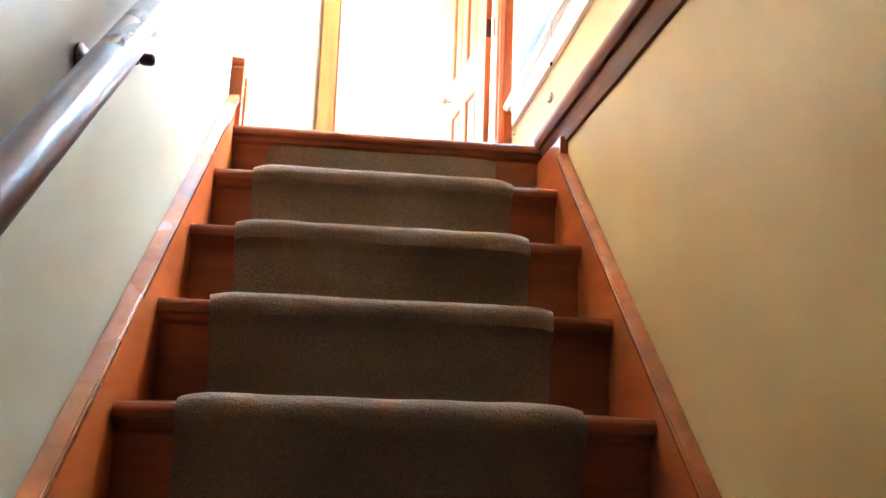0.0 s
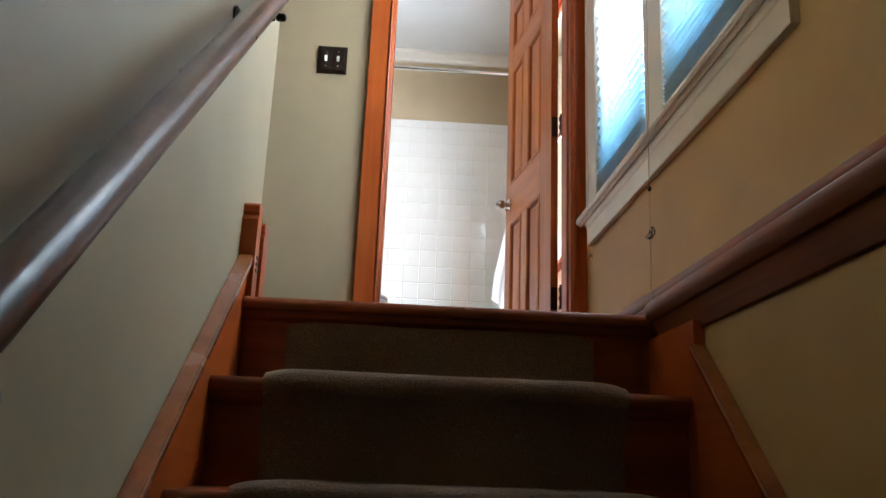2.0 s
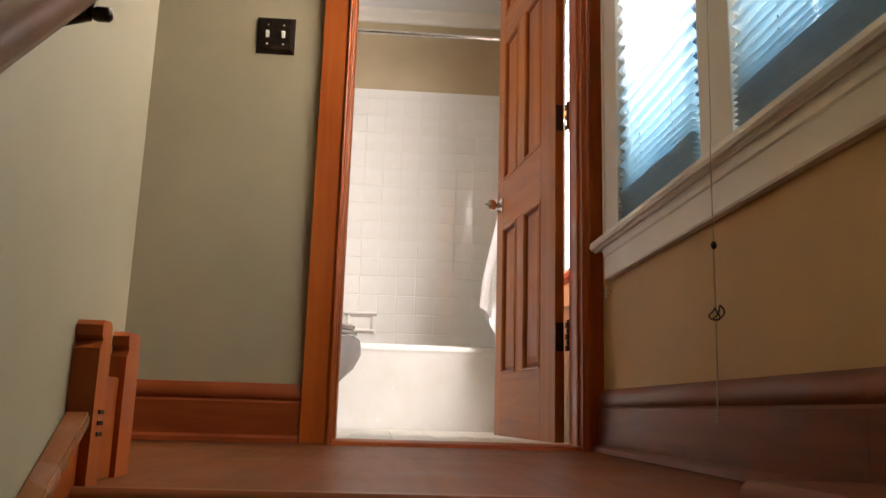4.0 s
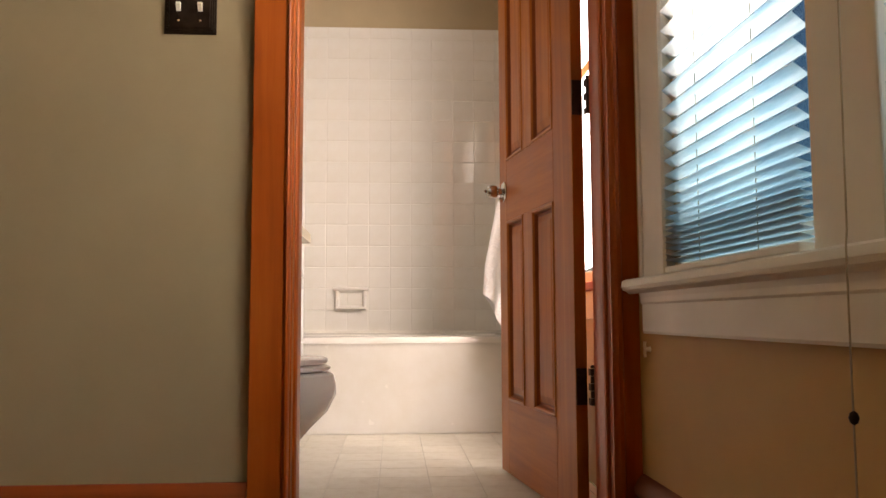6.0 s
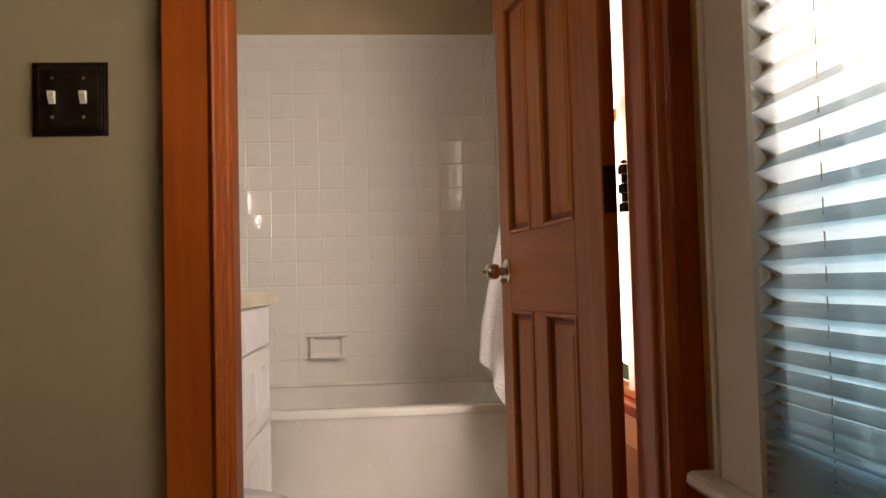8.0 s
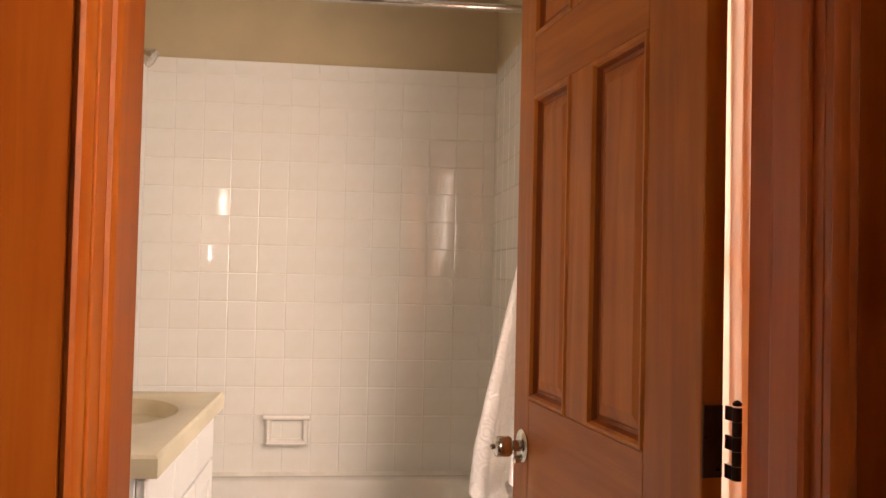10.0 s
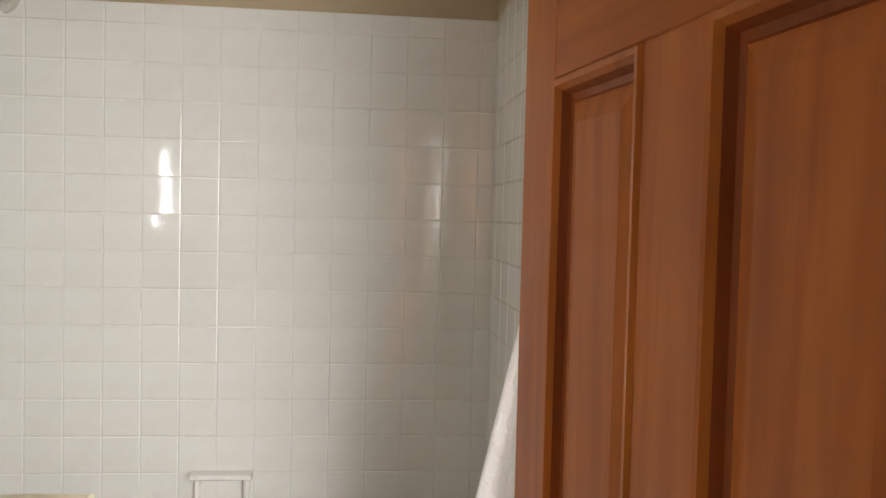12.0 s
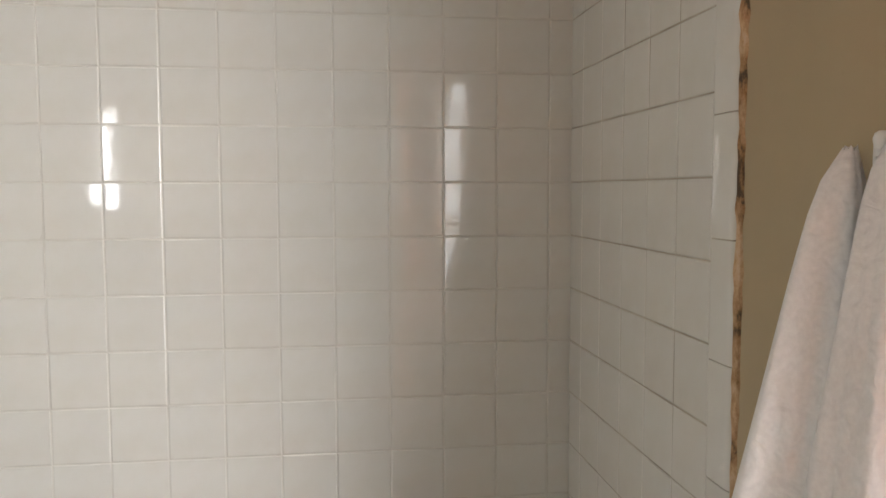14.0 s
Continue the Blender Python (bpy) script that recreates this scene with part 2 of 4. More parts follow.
def carpet_mat():
    mat, nt, b = material("taupe_carpet", 0.95, 0, 0.1)
    v = coords(nt)
    fine, loops = noise_tex(nt, v, 420, 3, 0.7), noise_tex(nt, v, 150, 3, 0.6)
    c = ramp(nt, fine, [(0.3, (0.12, 0.072, 0.043)), (0.55, (0.23, 0.147, 0.092)), (0.8, (0.37, 0.25, 0.165))])
    wear = ramp(nt, noise_tex(nt, v, 6, 3), [(0.3, (0.8, 0.78, 0.76)), (0.7, (1, 1, 1))])
    nt.links.new(mix(nt, 1.0, c, wear, "MULTIPLY"), b.inputs["Base Color"])
    bump(nt, b, mix(nt, 0.5, fine, loops), 0.9, 0.004)
    b.inputs["Sheen Weight"].default_value = 0.08
    return mat


def terry_mat():
    mat, nt, b = material("white_terry", 0.95, 0, 0.1)
    v = coords(nt)
    nt.links.new(ramp(nt, noise_tex(nt, v, 200, 3), [(0.3, (0.82, 0.81, 0.80)), (0.7, (0.89, 0.88, 0.87))]), b.inputs["Base Color"])
    vor = nt.nodes.new("ShaderNodeTexVoronoi")
    vor.inputs["Scale"].default_value = 26
    nt.links.new(v, vor.inputs["Vector"])
    # woven scrolls: rings round each cell, over the fine pile
    ring = nt.nodes.new("ShaderNodeMath")
    ring.operation = "PINGPONG"
    ring.inputs[1].default_value = 0.16
    nt.links.new(vor.outputs["Distance"], ring.inputs[0])
    scroll = ramp(nt, ring.outputs[0], [(0.03, (0, 0, 0)), (0.12, (1, 1, 1))])
    bump(nt, b, mix(nt, 0.8, noise_tex(nt, v, 330, 3, 0.7), scroll), 0.5, 0.0022)
    b.inputs["Sheen Weight"].default_value = 0.15
    return mat


def shade_mat(name, through, clear):
    mat = bpy.data.materials.new(name)
    mat.use_nodes = True
    nt = mat.node_tree
    nt.nodes.clear()
    out = nt.nodes.new("ShaderNodeOutputMaterial")
    v = coords(nt, (1, 0.12, 1))
    col = ramp(nt, noise_tex(nt, v, 120, 4, 0.7), [(0.3, (0.52, 0.585, 0.61)), (0.7, (0.67, 0.725, 0.745))])
    d, t, x = (nt.nodes.new("ShaderNodeBsdf" + k) for k in ("Diffuse", "Translucent", "Transparent"))
    nt.links.new(col, d.inputs[0])
    nt.links.new(col, t.inputs[0])
    x.inputs[0].default_value = (0.86, 0.95, 1.0, 1)
    m1, m2 = nt.nodes.new("ShaderNodeMixShader"), nt.nodes.new("ShaderNodeMixShader")
    m1.inputs[0].default_value, m2.inputs[0].default_value = through, clear
    nt.links.new(d.outputs[0], m1.inputs[1])
    nt.links.new(t.outputs[0], m1.inputs[2])
    nt.links.new(m1.outputs[0], m2.inputs[1])
    nt.links.new(x.outputs[0], m2.inputs[2])
    nt.links.new(m2.outputs[0], out.inputs[0])
    return mat


def curtain_mat():
    mat = bpy.data.materials.new("sheer_peach_fabric")
    mat.use_nodes = True
    nt = mat.node_tree
    nt.nodes.clear()
    out, d, t, m = (nt.nodes.new("ShaderNode" + k) for k in ("OutputMaterial", "BsdfDiffuse", "BsdfTranslucent", "MixShader"))
    col = ramp(nt, noise_tex(nt, coords(nt, (1, 1, 0.2)), 90, 3), [(0.3, (0.90, 0.76, 0.62)), (0.7, (0.95, 0.86, 0.75))])
    nt.links.new(col, d.inputs[0])
    nt.links.new(col, t.inputs[0])
    m.inputs[0].default_value = 0.6
    nt.links.new(d.outputs[0], m.inputs[1])
    nt.links.new(t.outputs[0], m.inputs[2])
    nt.links.new(m.outputs[0], out.inputs[0])
    return mat


def screen_mat():
    mat = bpy.data.materials.new("insect_screen_mesh")
    mat.use_nodes = True
    nt = mat.node_tree
    nt.nodes.clear()
    out, d, x, m = (nt.nodes.new("ShaderNode" + k) for k in ("OutputMaterial", "BsdfDiffuse", "BsdfTransparent", "MixShader"))
    d.inputs[0].default_value = (0.05, 0.085, 0.11, 1)
    x.inputs[0].default_value = (0.47, 0.74, 0.87, 1)
    m.inputs[0].default_value = 0.42
    nt.links.new(x.outputs[0], m.inputs[1])
    nt.links.new(d.outputs[0], m.inputs[2])
    nt.links.new(m.outputs[0], out.inputs[0])
    return mat


def glass_mat():
    mat, nt, b = material("window_glass", 0.02)
    b.inputs["Transmission Weight"].default_value = 1.0
    b.inputs["IOR"].default_value = 1.05
    b.inputs["Base Color"].default_value = (0.95, 0.97, 0.97, 1)
    return mat


M_FLOOR, M_CARPET, M_TERRY = floor_tile_mat(), carpet_mat(), terry_mat()
M_SHADE, M_SCREEN, M_GLASS, M_CURTAIN = shade_mat("sheer_pleated_fabric", 0.86, 0.30), screen_mat(), glass_mat(), curtain_mat()
M_STACK = shade_mat("stacked_shade_folds", 0.4, 0.03)
M_GRASS = paint("lawn_green", (0.06, 0.10, 0.035), 0.3, 0.9, 0.6)

# ---- plan ----
DOOR_L, DOOR_R, DOOR_H = 0.218, 0.905, 2.045     # opening in the bathroom wall
WALL_X, LOW_X, LEFT_X = 0.965, 0.815, -0.02      # upper and lower wall by the stairs; wall with the handrail
BATH_L, BATH_R, BATH_Y0, BATH_Y1 = -0.48, 1.03, 0.13, 2.55
NOSE_Y, RISER, RUN, STEPS = -1.28, 0.1715, 0.2035, 14
LOW_Z = -RISER * STEPS
HALL_H, BATH_H = 2.45, 2.60
END_Y, HALL_L = -5.2, -2.0


def wall(name, parts_list, mat, label):
    bm = bmesh.new()
    for b6 in parts_list:
        box(*b6, bm=bm)
    return tagged(part(name, bm, mat), label, "wall", kind="structure")


# ---- large structure ----
def build_shell():
    # wall between hall and bathroom, with the door opening; its bathroom face is a wall of its own colour
    wall("wall_door", [(HALL_L, DOOR_L - 0.02, 0, 0.062, 0, HALL_H), (DOOR_R + 0.02, WALL_X, 0, 0.062, 0, HALL_H),
                       (DOOR_L - 0.02, DOOR_R + 0.02, 0, 0.062, DOOR_H + 0.02, HALL_H)], M_WALL, "khaki painted plaster wall beside the bathroom door")
    wall("wall_bath_door_side", [(BATH_L, DOOR_L - 0.02, 0.066, 0.13, 0, BATH_H), (DOOR_R + 0.02, BATH_R, 0.066, 0.13, 0, BATH_H),
                                 (DOOR_L - 0.02, DOOR_R + 0.02, 0.066, 0.13, DOOR_H + 0.02, BATH_H)], M_BATH_WALL, "tan painted bathroom wall around the doorway")
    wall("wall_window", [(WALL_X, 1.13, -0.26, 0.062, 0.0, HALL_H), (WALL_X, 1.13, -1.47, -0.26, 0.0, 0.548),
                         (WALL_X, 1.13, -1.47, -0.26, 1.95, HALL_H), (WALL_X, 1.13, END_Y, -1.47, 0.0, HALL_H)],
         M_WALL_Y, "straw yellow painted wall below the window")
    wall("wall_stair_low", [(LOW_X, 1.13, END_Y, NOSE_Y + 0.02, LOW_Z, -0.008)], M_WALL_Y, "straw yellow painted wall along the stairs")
    wall("wall_stair_left", [(LEFT_X - 0.12, LEFT_X, END_Y, -1.075, LOW_Z, HALL_H)], M_WALL, "khaki painted stairwell wall carrying the handrail")
    wall("wall_under_landing", [(LEFT_X - 0.12, 1.13, NOSE_Y + 0.08, NOSE_Y + 0.2, LOW_Z, -0.121)], M_WALL, "plain wall under the landing")
    wall("wall_stair_end", [(LEFT_X - 0.12, 1.13, END_Y - 0.12, END_Y, LOW_Z, HALL_H)], M_WALL, "plain khaki wall closing the stairwell")
    wall("wall_hall_back", [(HALL_L, LEFT_X - 0.12, -1.18, -1.06, 0, HALL_H)], M_WALL, "plain khaki wall of the hall")
    wall("wall_hall_left", [(HALL_L - 0.12, HALL_L, -1.18, 0.062, 0, HALL_H)], M_WALL, "plain khaki wall at the end of the hall")
    wall("wall_bath_left", [(BATH_L - 0.12, BATH_L, 0.066, 0.17, 0, BATH_H), (BATH_L - 0.12, BATH_L, 0.47, BATH_Y1 + 0.12, 0, BATH_H),
                            (BATH_L - 0.12, BATH_L, 0.17, 0.47, 0, 1.32), (BATH_L - 0.12, BATH_L, 0.17, 0.47, 1.78, BATH_H)], M_BATH_WALL, "tan painted bathroom wall")
    wall("wall_bath_back", [(BATH_L, BATH_R, BATH_Y1 + 0.006, BATH_Y1 + 0.12, 0, BATH_H)], M_BATH_WALL, "tan painted wall above the white tiles")
    wall("wall_bath_window", [(BATH_R, 1.15, 0.066, 0.36, 0, BATH_H), (BATH_R, 1.15, 1.28, BATH_Y1 + 0.12, 0, BATH_H),
                              (BATH_R, 1.15, 0.36, 1.28, 0, 0.58), (BATH_R, 1.15, 0.36, 1.28, 1.95, BATH_H)],
         M_BATH_WALL, "tan painted bathroom wall holding the window")
    tagged(part("floor_hall", box(HALL_L, WALL_X, NOSE_Y + 0.03, 0.06, -0.12, -0.002), M_LEDGE), "varnished wooden landing floor", "floor", kind="structure")
    tagged(part("floor_lower", box(LEFT_X - 0.12, 1.13, END_Y, -3.9, LOW_Z - 0.1, LOW_Z), M_STAIR), "wooden floor at the foot of the stairs", "floor", kind="structure")
    tagged(part("ceiling_hall", box(HALL_L - 0.12, 1.13, END_Y, 0.062, HALL_H, HALL_H + 0.1), M_CEIL), "white painted hall ceiling", "ceiling", kind="structure")
    tagged(part("ceiling_bath", box(BATH_L - 0.12, 1.15, 0.066, BATH_Y1 + 0.12, BATH_H, BATH_H + 0.1), M_CEIL), "white painted bathroom ceiling", "ceiling", kind="structure")
    # crown along the bathroom's back wall
    crown = [(BATH_Y1 + 0.006, 2.52), (BATH_Y1 - 0.012, 2.522), (BATH_Y1 - 0.022, 2.545), (BATH_Y1 - 0.05, 2.575), (BATH_Y1 - 0.058, 2.598), (BATH_Y1 + 0.006, 2.598)]
    tagged(part("crown_molding", prism(crown, "x", BATH_L, BATH_R), M_TRIM_WHITE), "white painted crown molding under the bathroom ceiling", "trim", kind="structure")
    # outside
    tagged(part("ground", box(-60, 60, -60, 60, LOW_Z - 0.6, LOW_Z - 0.2), M_GRASS), "green lawn outside the windows", "ground", kind="structure")


build_shell()


def casing_profile(w, thick, flip=1, at=0.0):
    """Outline of a door casing: a flat board with beads towards the opening."""
    pts = [(0, 0), (0, thick - 0.002), (0.002, thick), (w * 0.82, thick), (w * 0.84, thick - 0.003), (w * 0.87, thick + 0.002), (w * 0.92, thick + 0.005),
           (w * 0.97, thick + 0.003), (w, thick - 0.004), (w, 0)]
    return [(at + flip * a, -b) for a, b in pts]


def build_door_frame():
    th = base("door_frame_trim", (DOOR_L, 0, 0), "orange stained wooden casing and jamb around the bathroom doorway", "trim", kind="structure")
    part("casing_left", prism(casing_profile(0.083, 0.02, 1, 0.132), "z", 0, DOOR_H + 0.01), M_WOOD_Z, th, smooth=True)
    part("casing_right", prism([(0.905, -0.001), (0.905, -0.013), (0.912, -0.015), (0.917, -0.022), (0.925, -0.023), (0.929, -0.018), (0.9645, -0.018), (0.9645, -0.001)],
                               "z", 0, DOOR_H + 0.01), M_WOOD_Z, th, smooth=True)
    part("head_casing", box(0.131, 0.9645, -0.02, -0.001, DOOR_H + 0.012, DOOR_H + 0.125, 0.003), M_WOOD_X, th)
    for name, x0, x1 in (("jamb_left", DOOR_L - 0.018, DOOR_L), ("jamb_right", DOOR_R, DOOR_R + 0.018)):
        part(name, box(x0, x1, 0.001, 0.15, 0, DOOR_H, 0.0015), M_WOOD_Z, th)
    part("stop_left", prism([(DOOR_L + 0.0005, 0.03), (DOOR_L + 0.005, 0.032), (DOOR_L + 0.008, 0.04), (DOOR_L + 0.008, 0.10), (DOOR_L + 0.0005, 0.104)], "z", 0, DOOR_H), M_WOOD_Z, th)
    part("stop_right", prism([(DOOR_R - 0.0005, 0.02), (DOOR_R - 0.006, 0.022), (DOOR_R - 0.008, 0.03), (DOOR_R - 0.008, 0.085), (DOOR_R - 0.004, 0.09), (DOOR_R - 0.0005, 0.10)], "z", 0, DOOR_H), M_WOOD_Z, th)
    part("jamb_head", box(DOOR_L - 0.018, DOOR_R + 0.018, 0.001, 0.15, DOOR_H + 0.0005, DOOR_H + 0.018), M_WOOD_X, th)
    part("threshold", prism([(-0.01, -0.002), (0.0, 0.008), (0.02, 0.012), (0.12, 0.012), (0.14, 0.006), (0.15, -0.002)], "x", DOOR_L, DOOR_R), M_WOOD_X, th)
    # casing on the bathroom side
    for name, x0, x1 in (("inner_casing_left", 0.12, DOOR_L - 0.006), ("inner_casing_right", DOOR_R + 0.006, 1.005)):
        part(name, box(x0, x1, 0.132, 0.15, 0, DOOR_H + 0.1, 0.003), M_WOOD_Z, th)


build_door_frame()

HINGES = (0.33, 1.04, 1.78)


def build_door():
    d = base("door_1", (0.872, 0.20, 0.012), "six panel varnished pine door standing open into the bathroom", "door", kind="structure", turn=97.4)
    w, h, t = 0.69, 2.02, 0.030
    cols, rows = ((0.145, 0.335), (0.425, 0.605)), ((0.226, 0.79), (0.982, 1.575), (1.69, 1.90))
    E = 0.0015

    def slab(name, s0, s1, z0, z1, mat):
        part(name, box(s0, s1, -t, 0, z0, z1, E, 1), mat, d, world_space=False)

    slab("stile", 0, cols[0][0], 0, h, M_DOOR_Z)
    slab("stile", cols[1][1], w, 0, h, M_DOOR_Z)
    zs = (0,) + tuple(z for r in rows for z in r) + (h,)
    for i in range(0, len(zs), 2):
        slab("rail", cols[0][0], cols[1][1], zs[i], zs[i + 1], M_DOOR_X)
    for z0, z1 in rows:
        slab("mullion", cols[0][1], cols[1][0], z0, z1, M_DOOR_Z)
        for s0, s1 in cols:
            bead = ((0.0, 0.0005), (0.003, -0.0035), (0.008, -0.003), (0.012, 0.003))
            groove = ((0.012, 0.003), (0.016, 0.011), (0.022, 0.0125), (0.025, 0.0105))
            field = ((0.025, 0.0105), (0.045, 0.005))
            made = [bmesh.new() for _ in range(3)]
            for back in (False, True):
                at = (lambda s, z, q: (s, -t + q, z)) if back else (lambda s, z, q: (s, -q, z))
                for bm, steps, closed in zip(made, (bead, groove, field), (False, False, True)):
                    sunk_panel(s0, s1, z0, z1, steps, at, bm, closed)
            pn = part("panel", made[2], M_DOOR_Z, d, world_space=False)
            part("panel_bead", made[0], M_DOOR_BEAD, pn, world_space=False)
            part("panel_groove", made[1], M_DOOR_DARK, pn, "darker panel groove", world_space=False)
    # knob on a round rose, on both faces, with a turn button
    for sign, at in ((1, 0.0), (-1, -t)):
        m = pose(0.632, at, 0.888, -90 * sign, 0, 0)
        rose = part("rose", turned([(0.0, -0.001), (0.031, 0.0), (0.032, 0.003), (0.027, 0.007), (0.014, 0.009), (0.0, 0.009)], m), M_CHROME, d, "brushed nickel rose", True, False)
        part("knob", turned([(0.0, 0.005), (0.011, 0.008), (0.011, 0.022), (0.0175, 0.026), (0.0205, 0.031), (0.0205, 0.052), (0.019, 0.0575), (0.011, 0.0605), (0.0, 0.061)], m), M_CHROME, d, "brushed nickel door knob", True, False)
        part("button", turned([(0.0, 0.059), (0.005, 0.060), (0.0055, 0.066), (0.003, 0.068), (0.0, 0.068)], m @ pose(0, 0.0, 0), 12), M_CHROME, d, "", True, False)
        part("keyhole_collar", turned([(0.0, 0.006), (0.008, 0.007), (0.008, 0.017), (0.004, 0.02), (0.0, 0.02)], m @ pose(0, -0.026 * -sign, 0), 12), M_CHROME, d, "", True, False)
    # hinges: a leaf on the door's edge, a leaf on the jamb, knuckles on the pin between them
    for z in HINGES:
        zc = z - 0.012
        hi = part("hinge", box(-0.0035, -0.0005, -t + 0.002, -0.001, zc - 0.044, zc + 0.044, 0.001, 1), M_BRONZE, d, "dark bronze butt hinge", False, False)
        bm = bmesh.new()
        px, py = -0.020, -t - 0.006
        for k in range(5):
            z0 = zc - 0.044 + k * 0.0176
            turned([(0.0, 0), (0.0058, 0.0004), (0.0058, 0.0168), (0.0, 0.0172)], pose(px, py, z0), 12, bm)
        turned([(0.0, 0), (0.005, 0.001), (0.006, 0.004), (0.003, 0.007), (0.0, 0.008)], pose(px, py, zc + 0.0445), 12, bm)
        part("knuckle", bm, M_BRONZE, hi, "", True, False)
        bm = bmesh.new()
        for k in (0, 2, 4):
            z0 = zc - 0.044 + k * 0.0176
            box(-0.022, -0.001, -t - 0.005, -t - 0.002, z0, z0 + 0.0168, bm=bm)
        part("leaf_arm", bm, M_BRONZE, hi, "", False, False)


build_door()


# ---- hall window with its painted trim ----
def build_hall_window():
    y_l, y_m0, y_m1, y_r, z0, z1 = -0.26, -0.79, -0.945, -1.47, 0.576, 1.95
    w = base("window_1", (WALL_X, -0.86, 0.5), "pair of ivory painted wooden sash windows above the stairs", "window", kind="structure")
    stool = [(0.922, 0.553), (0.918, 0.560), (0.920, 0.572), (0.928, 0.576), (1.12, 0.576), (1.12, 0.55), (0.945, 0.55), (0.935, 0.545), (0.928, 0.551)]
    part("stool", prism(stool, "y", -1.66, -0.045), M_TRIM_WHITE, w, "ivory painted window stool")
    apron = [(0.964, 0.463), (0.948, 0.463), (0.946, 0.468), (0.946, 0.522), (0.943, 0.526), (0.942, 0.536), (0.939, 0.549), (0.964, 0.549)]
    part("apron", prism(apron, "y", -1.605, -0.10), M_TRIM_WHITE, w)
    for name, a, b in (("casing_left", -0.10, y_l + 0.012), ("casing_right", y_r - 0.012, -1.605), ("mullion_casing", y_m0 + 0.007, y_m1 + 0.015)):
        part(name, box(0.949, 0.964, min(a, b), max(a, b), 0.5765, z1 + 0.01, 0.003), M_TRIM_WHITE, w)
    part("back_band", box(0.945, 0.966, -0.106, -0.086, 0.5765, z1 + 0.1, 0.004), M_TRIM_WHITE, w)
    part("casing_bead", prism([(0.9485, -0.228), (0.943, -0.232), (0.943, -0.244), (0.949, -0.2485), (0.97, -0.2485), (0.97, -0.2482), (0.9485, -0.2482)], "z", 0.5765, z1), M_TRIM_WHITE, w)
    part("head_casing", box(0.945, 0.964, -1.605, -0.106, z1 + 0.012, z1 + 0.11, 0.003), M_TRIM_WHITE, w)
    part("mullion_post", box(0.966, 1.12, y_m1 + 0.022, y_m0 - 0.022, 0.577, z1, 0.002), M_TRIM_WHITE, w)
    part("frame_side", box(0.966, 1.12, y_l - 0.016, y_l + 0.002, 0.577, z1, 0.002), M_TRIM_WHITE, w)
    part("frame_side", box(0.966, 1.12, y_r - 0.002, y_r + 0.016, 0.577, z1, 0.002), M_TRIM_WHITE, w)
    for a, b in ((y_l - 0.018, y_m0 - 0.0), (y_m1, y_r + 0.018)):
        lo, hi = min(a, b), max(a, b)
        sash = part("sash", box(1.03, 1.065, lo, hi, 0.578, 0.64, 0.003), M_TRIM_WHITE, w, "ivory painted sash")
        part("stile", box(1.03, 1.065, hi - 0.045, hi, 0.6405, 1.24, 0.003), M_TRIM_WHITE, sash)
        part("stile", box(1.03, 1.065, lo, lo + 0.045, 0.6405, 1.24, 0.003), M_TRIM_WHITE, sash)
        part("meeting_rail", box(1.03, 1.10, lo, hi, 1.2405, 1.275, 0.003), M_TRIM_WHITE, sash)
        for p0, p1, x in ((0.6405, 1.24, 1.045), (1.276, 1.94, 1.082)):
            pane = part("pane", box(x, x + 0.004, lo + 0.03, hi - 0.03, p0, p1), M_GLASS, sash)
            pane.visible_shadow = False
        scr = part("insect_screen", box(1.115, 1.117, lo + 0.003, hi - 0.003, 0.58, 1.14), M_SCREEN, w, "grey insect screen over the lower sash")
    return y_l, y_m0, y_m1, y_r


def pleated_shade(y0, y1, group):
    th = base("pleated_shade", (0.957, (y0 + y1) / 2, 0.58), "sheer pale blue pleated shade drawn down over the window", "window shade", group)
    zs, z, k = [], 0.592, 0
    while z < 1.93:
        zs.append(z)
        pitch = 0.0056 if k < 13 else min(0.0195, 0.0056 + (k - 13) * 0.0007)
        z += pitch
        k += 1
    bm = bmesh.new()
    cols = 8
    rows = []
    for i, z in enumerate(zs):
        deep = 0.021 if i > 22 else 0.026
        x = 0.957 + (deep / 2 if i % 2 else -deep / 2)
        rows.append([bm.verts.new((x + 0.0012 * noise.noise((i * 0.7, j * 0.9, y0)), y0 + (y1 - y0) * j / cols, z + 0.0016 * noise.noise((i * 0.3, j * 0.6, 3 + y0)))) for j in range(cols + 1)])
    for a, b in zip(rows[13:], rows[14:]):
        for j in range(cols):
            bm.faces.new((a[j], a[j + 1], b[j + 1], b[j]))
    bmesh.ops.delete(bm, geom=[v for v in bm.verts if not v.link_faces], context="VERTS")
    part("fabric", bm, M_SHADE, th)
    bm = bmesh.new()
    rows = []
    for i, z in enumerate(zs[:14]):
        x = 0.957 + (0.014 if i % 2 else -0.014)
        rows.append([bm.verts.new((x + 0.0015 * noise.noise((i * 0.9, j * 0.8, y0)), y0 + (y1 - y0) * j / cols, z)) for j in range(cols + 1)])
    for a, b in zip(rows, rows[1:]):
        for j in range(cols):
            bm.faces.new((a[j], a[j + 1], b[j + 1], b[j]))
    part("stacked_folds", bm, M_STACK, th, "dense dark blue stack of folds")
    lo, hi = min(y0, y1), max(y0, y1)
    part("bottom_rail", box(0.943, 0.972, lo, hi, 0.5775, 0.591, 0.003), M_TRIM_WHITE, th, "ivory bottom rail")
    part("head_rail", box(0.943, 0.972, lo, hi, 1.93, 1.95, 0.002), M_TRIM_WHITE, th)
    for f in (0.28, 0.72):
        y = y0 + (y1 - y0) * f
        part("lift_cord", tube([(0.957, y, 0.58), (0.957, y, 1.94)], 0.0009, 6), M_CORD, th)
    return th


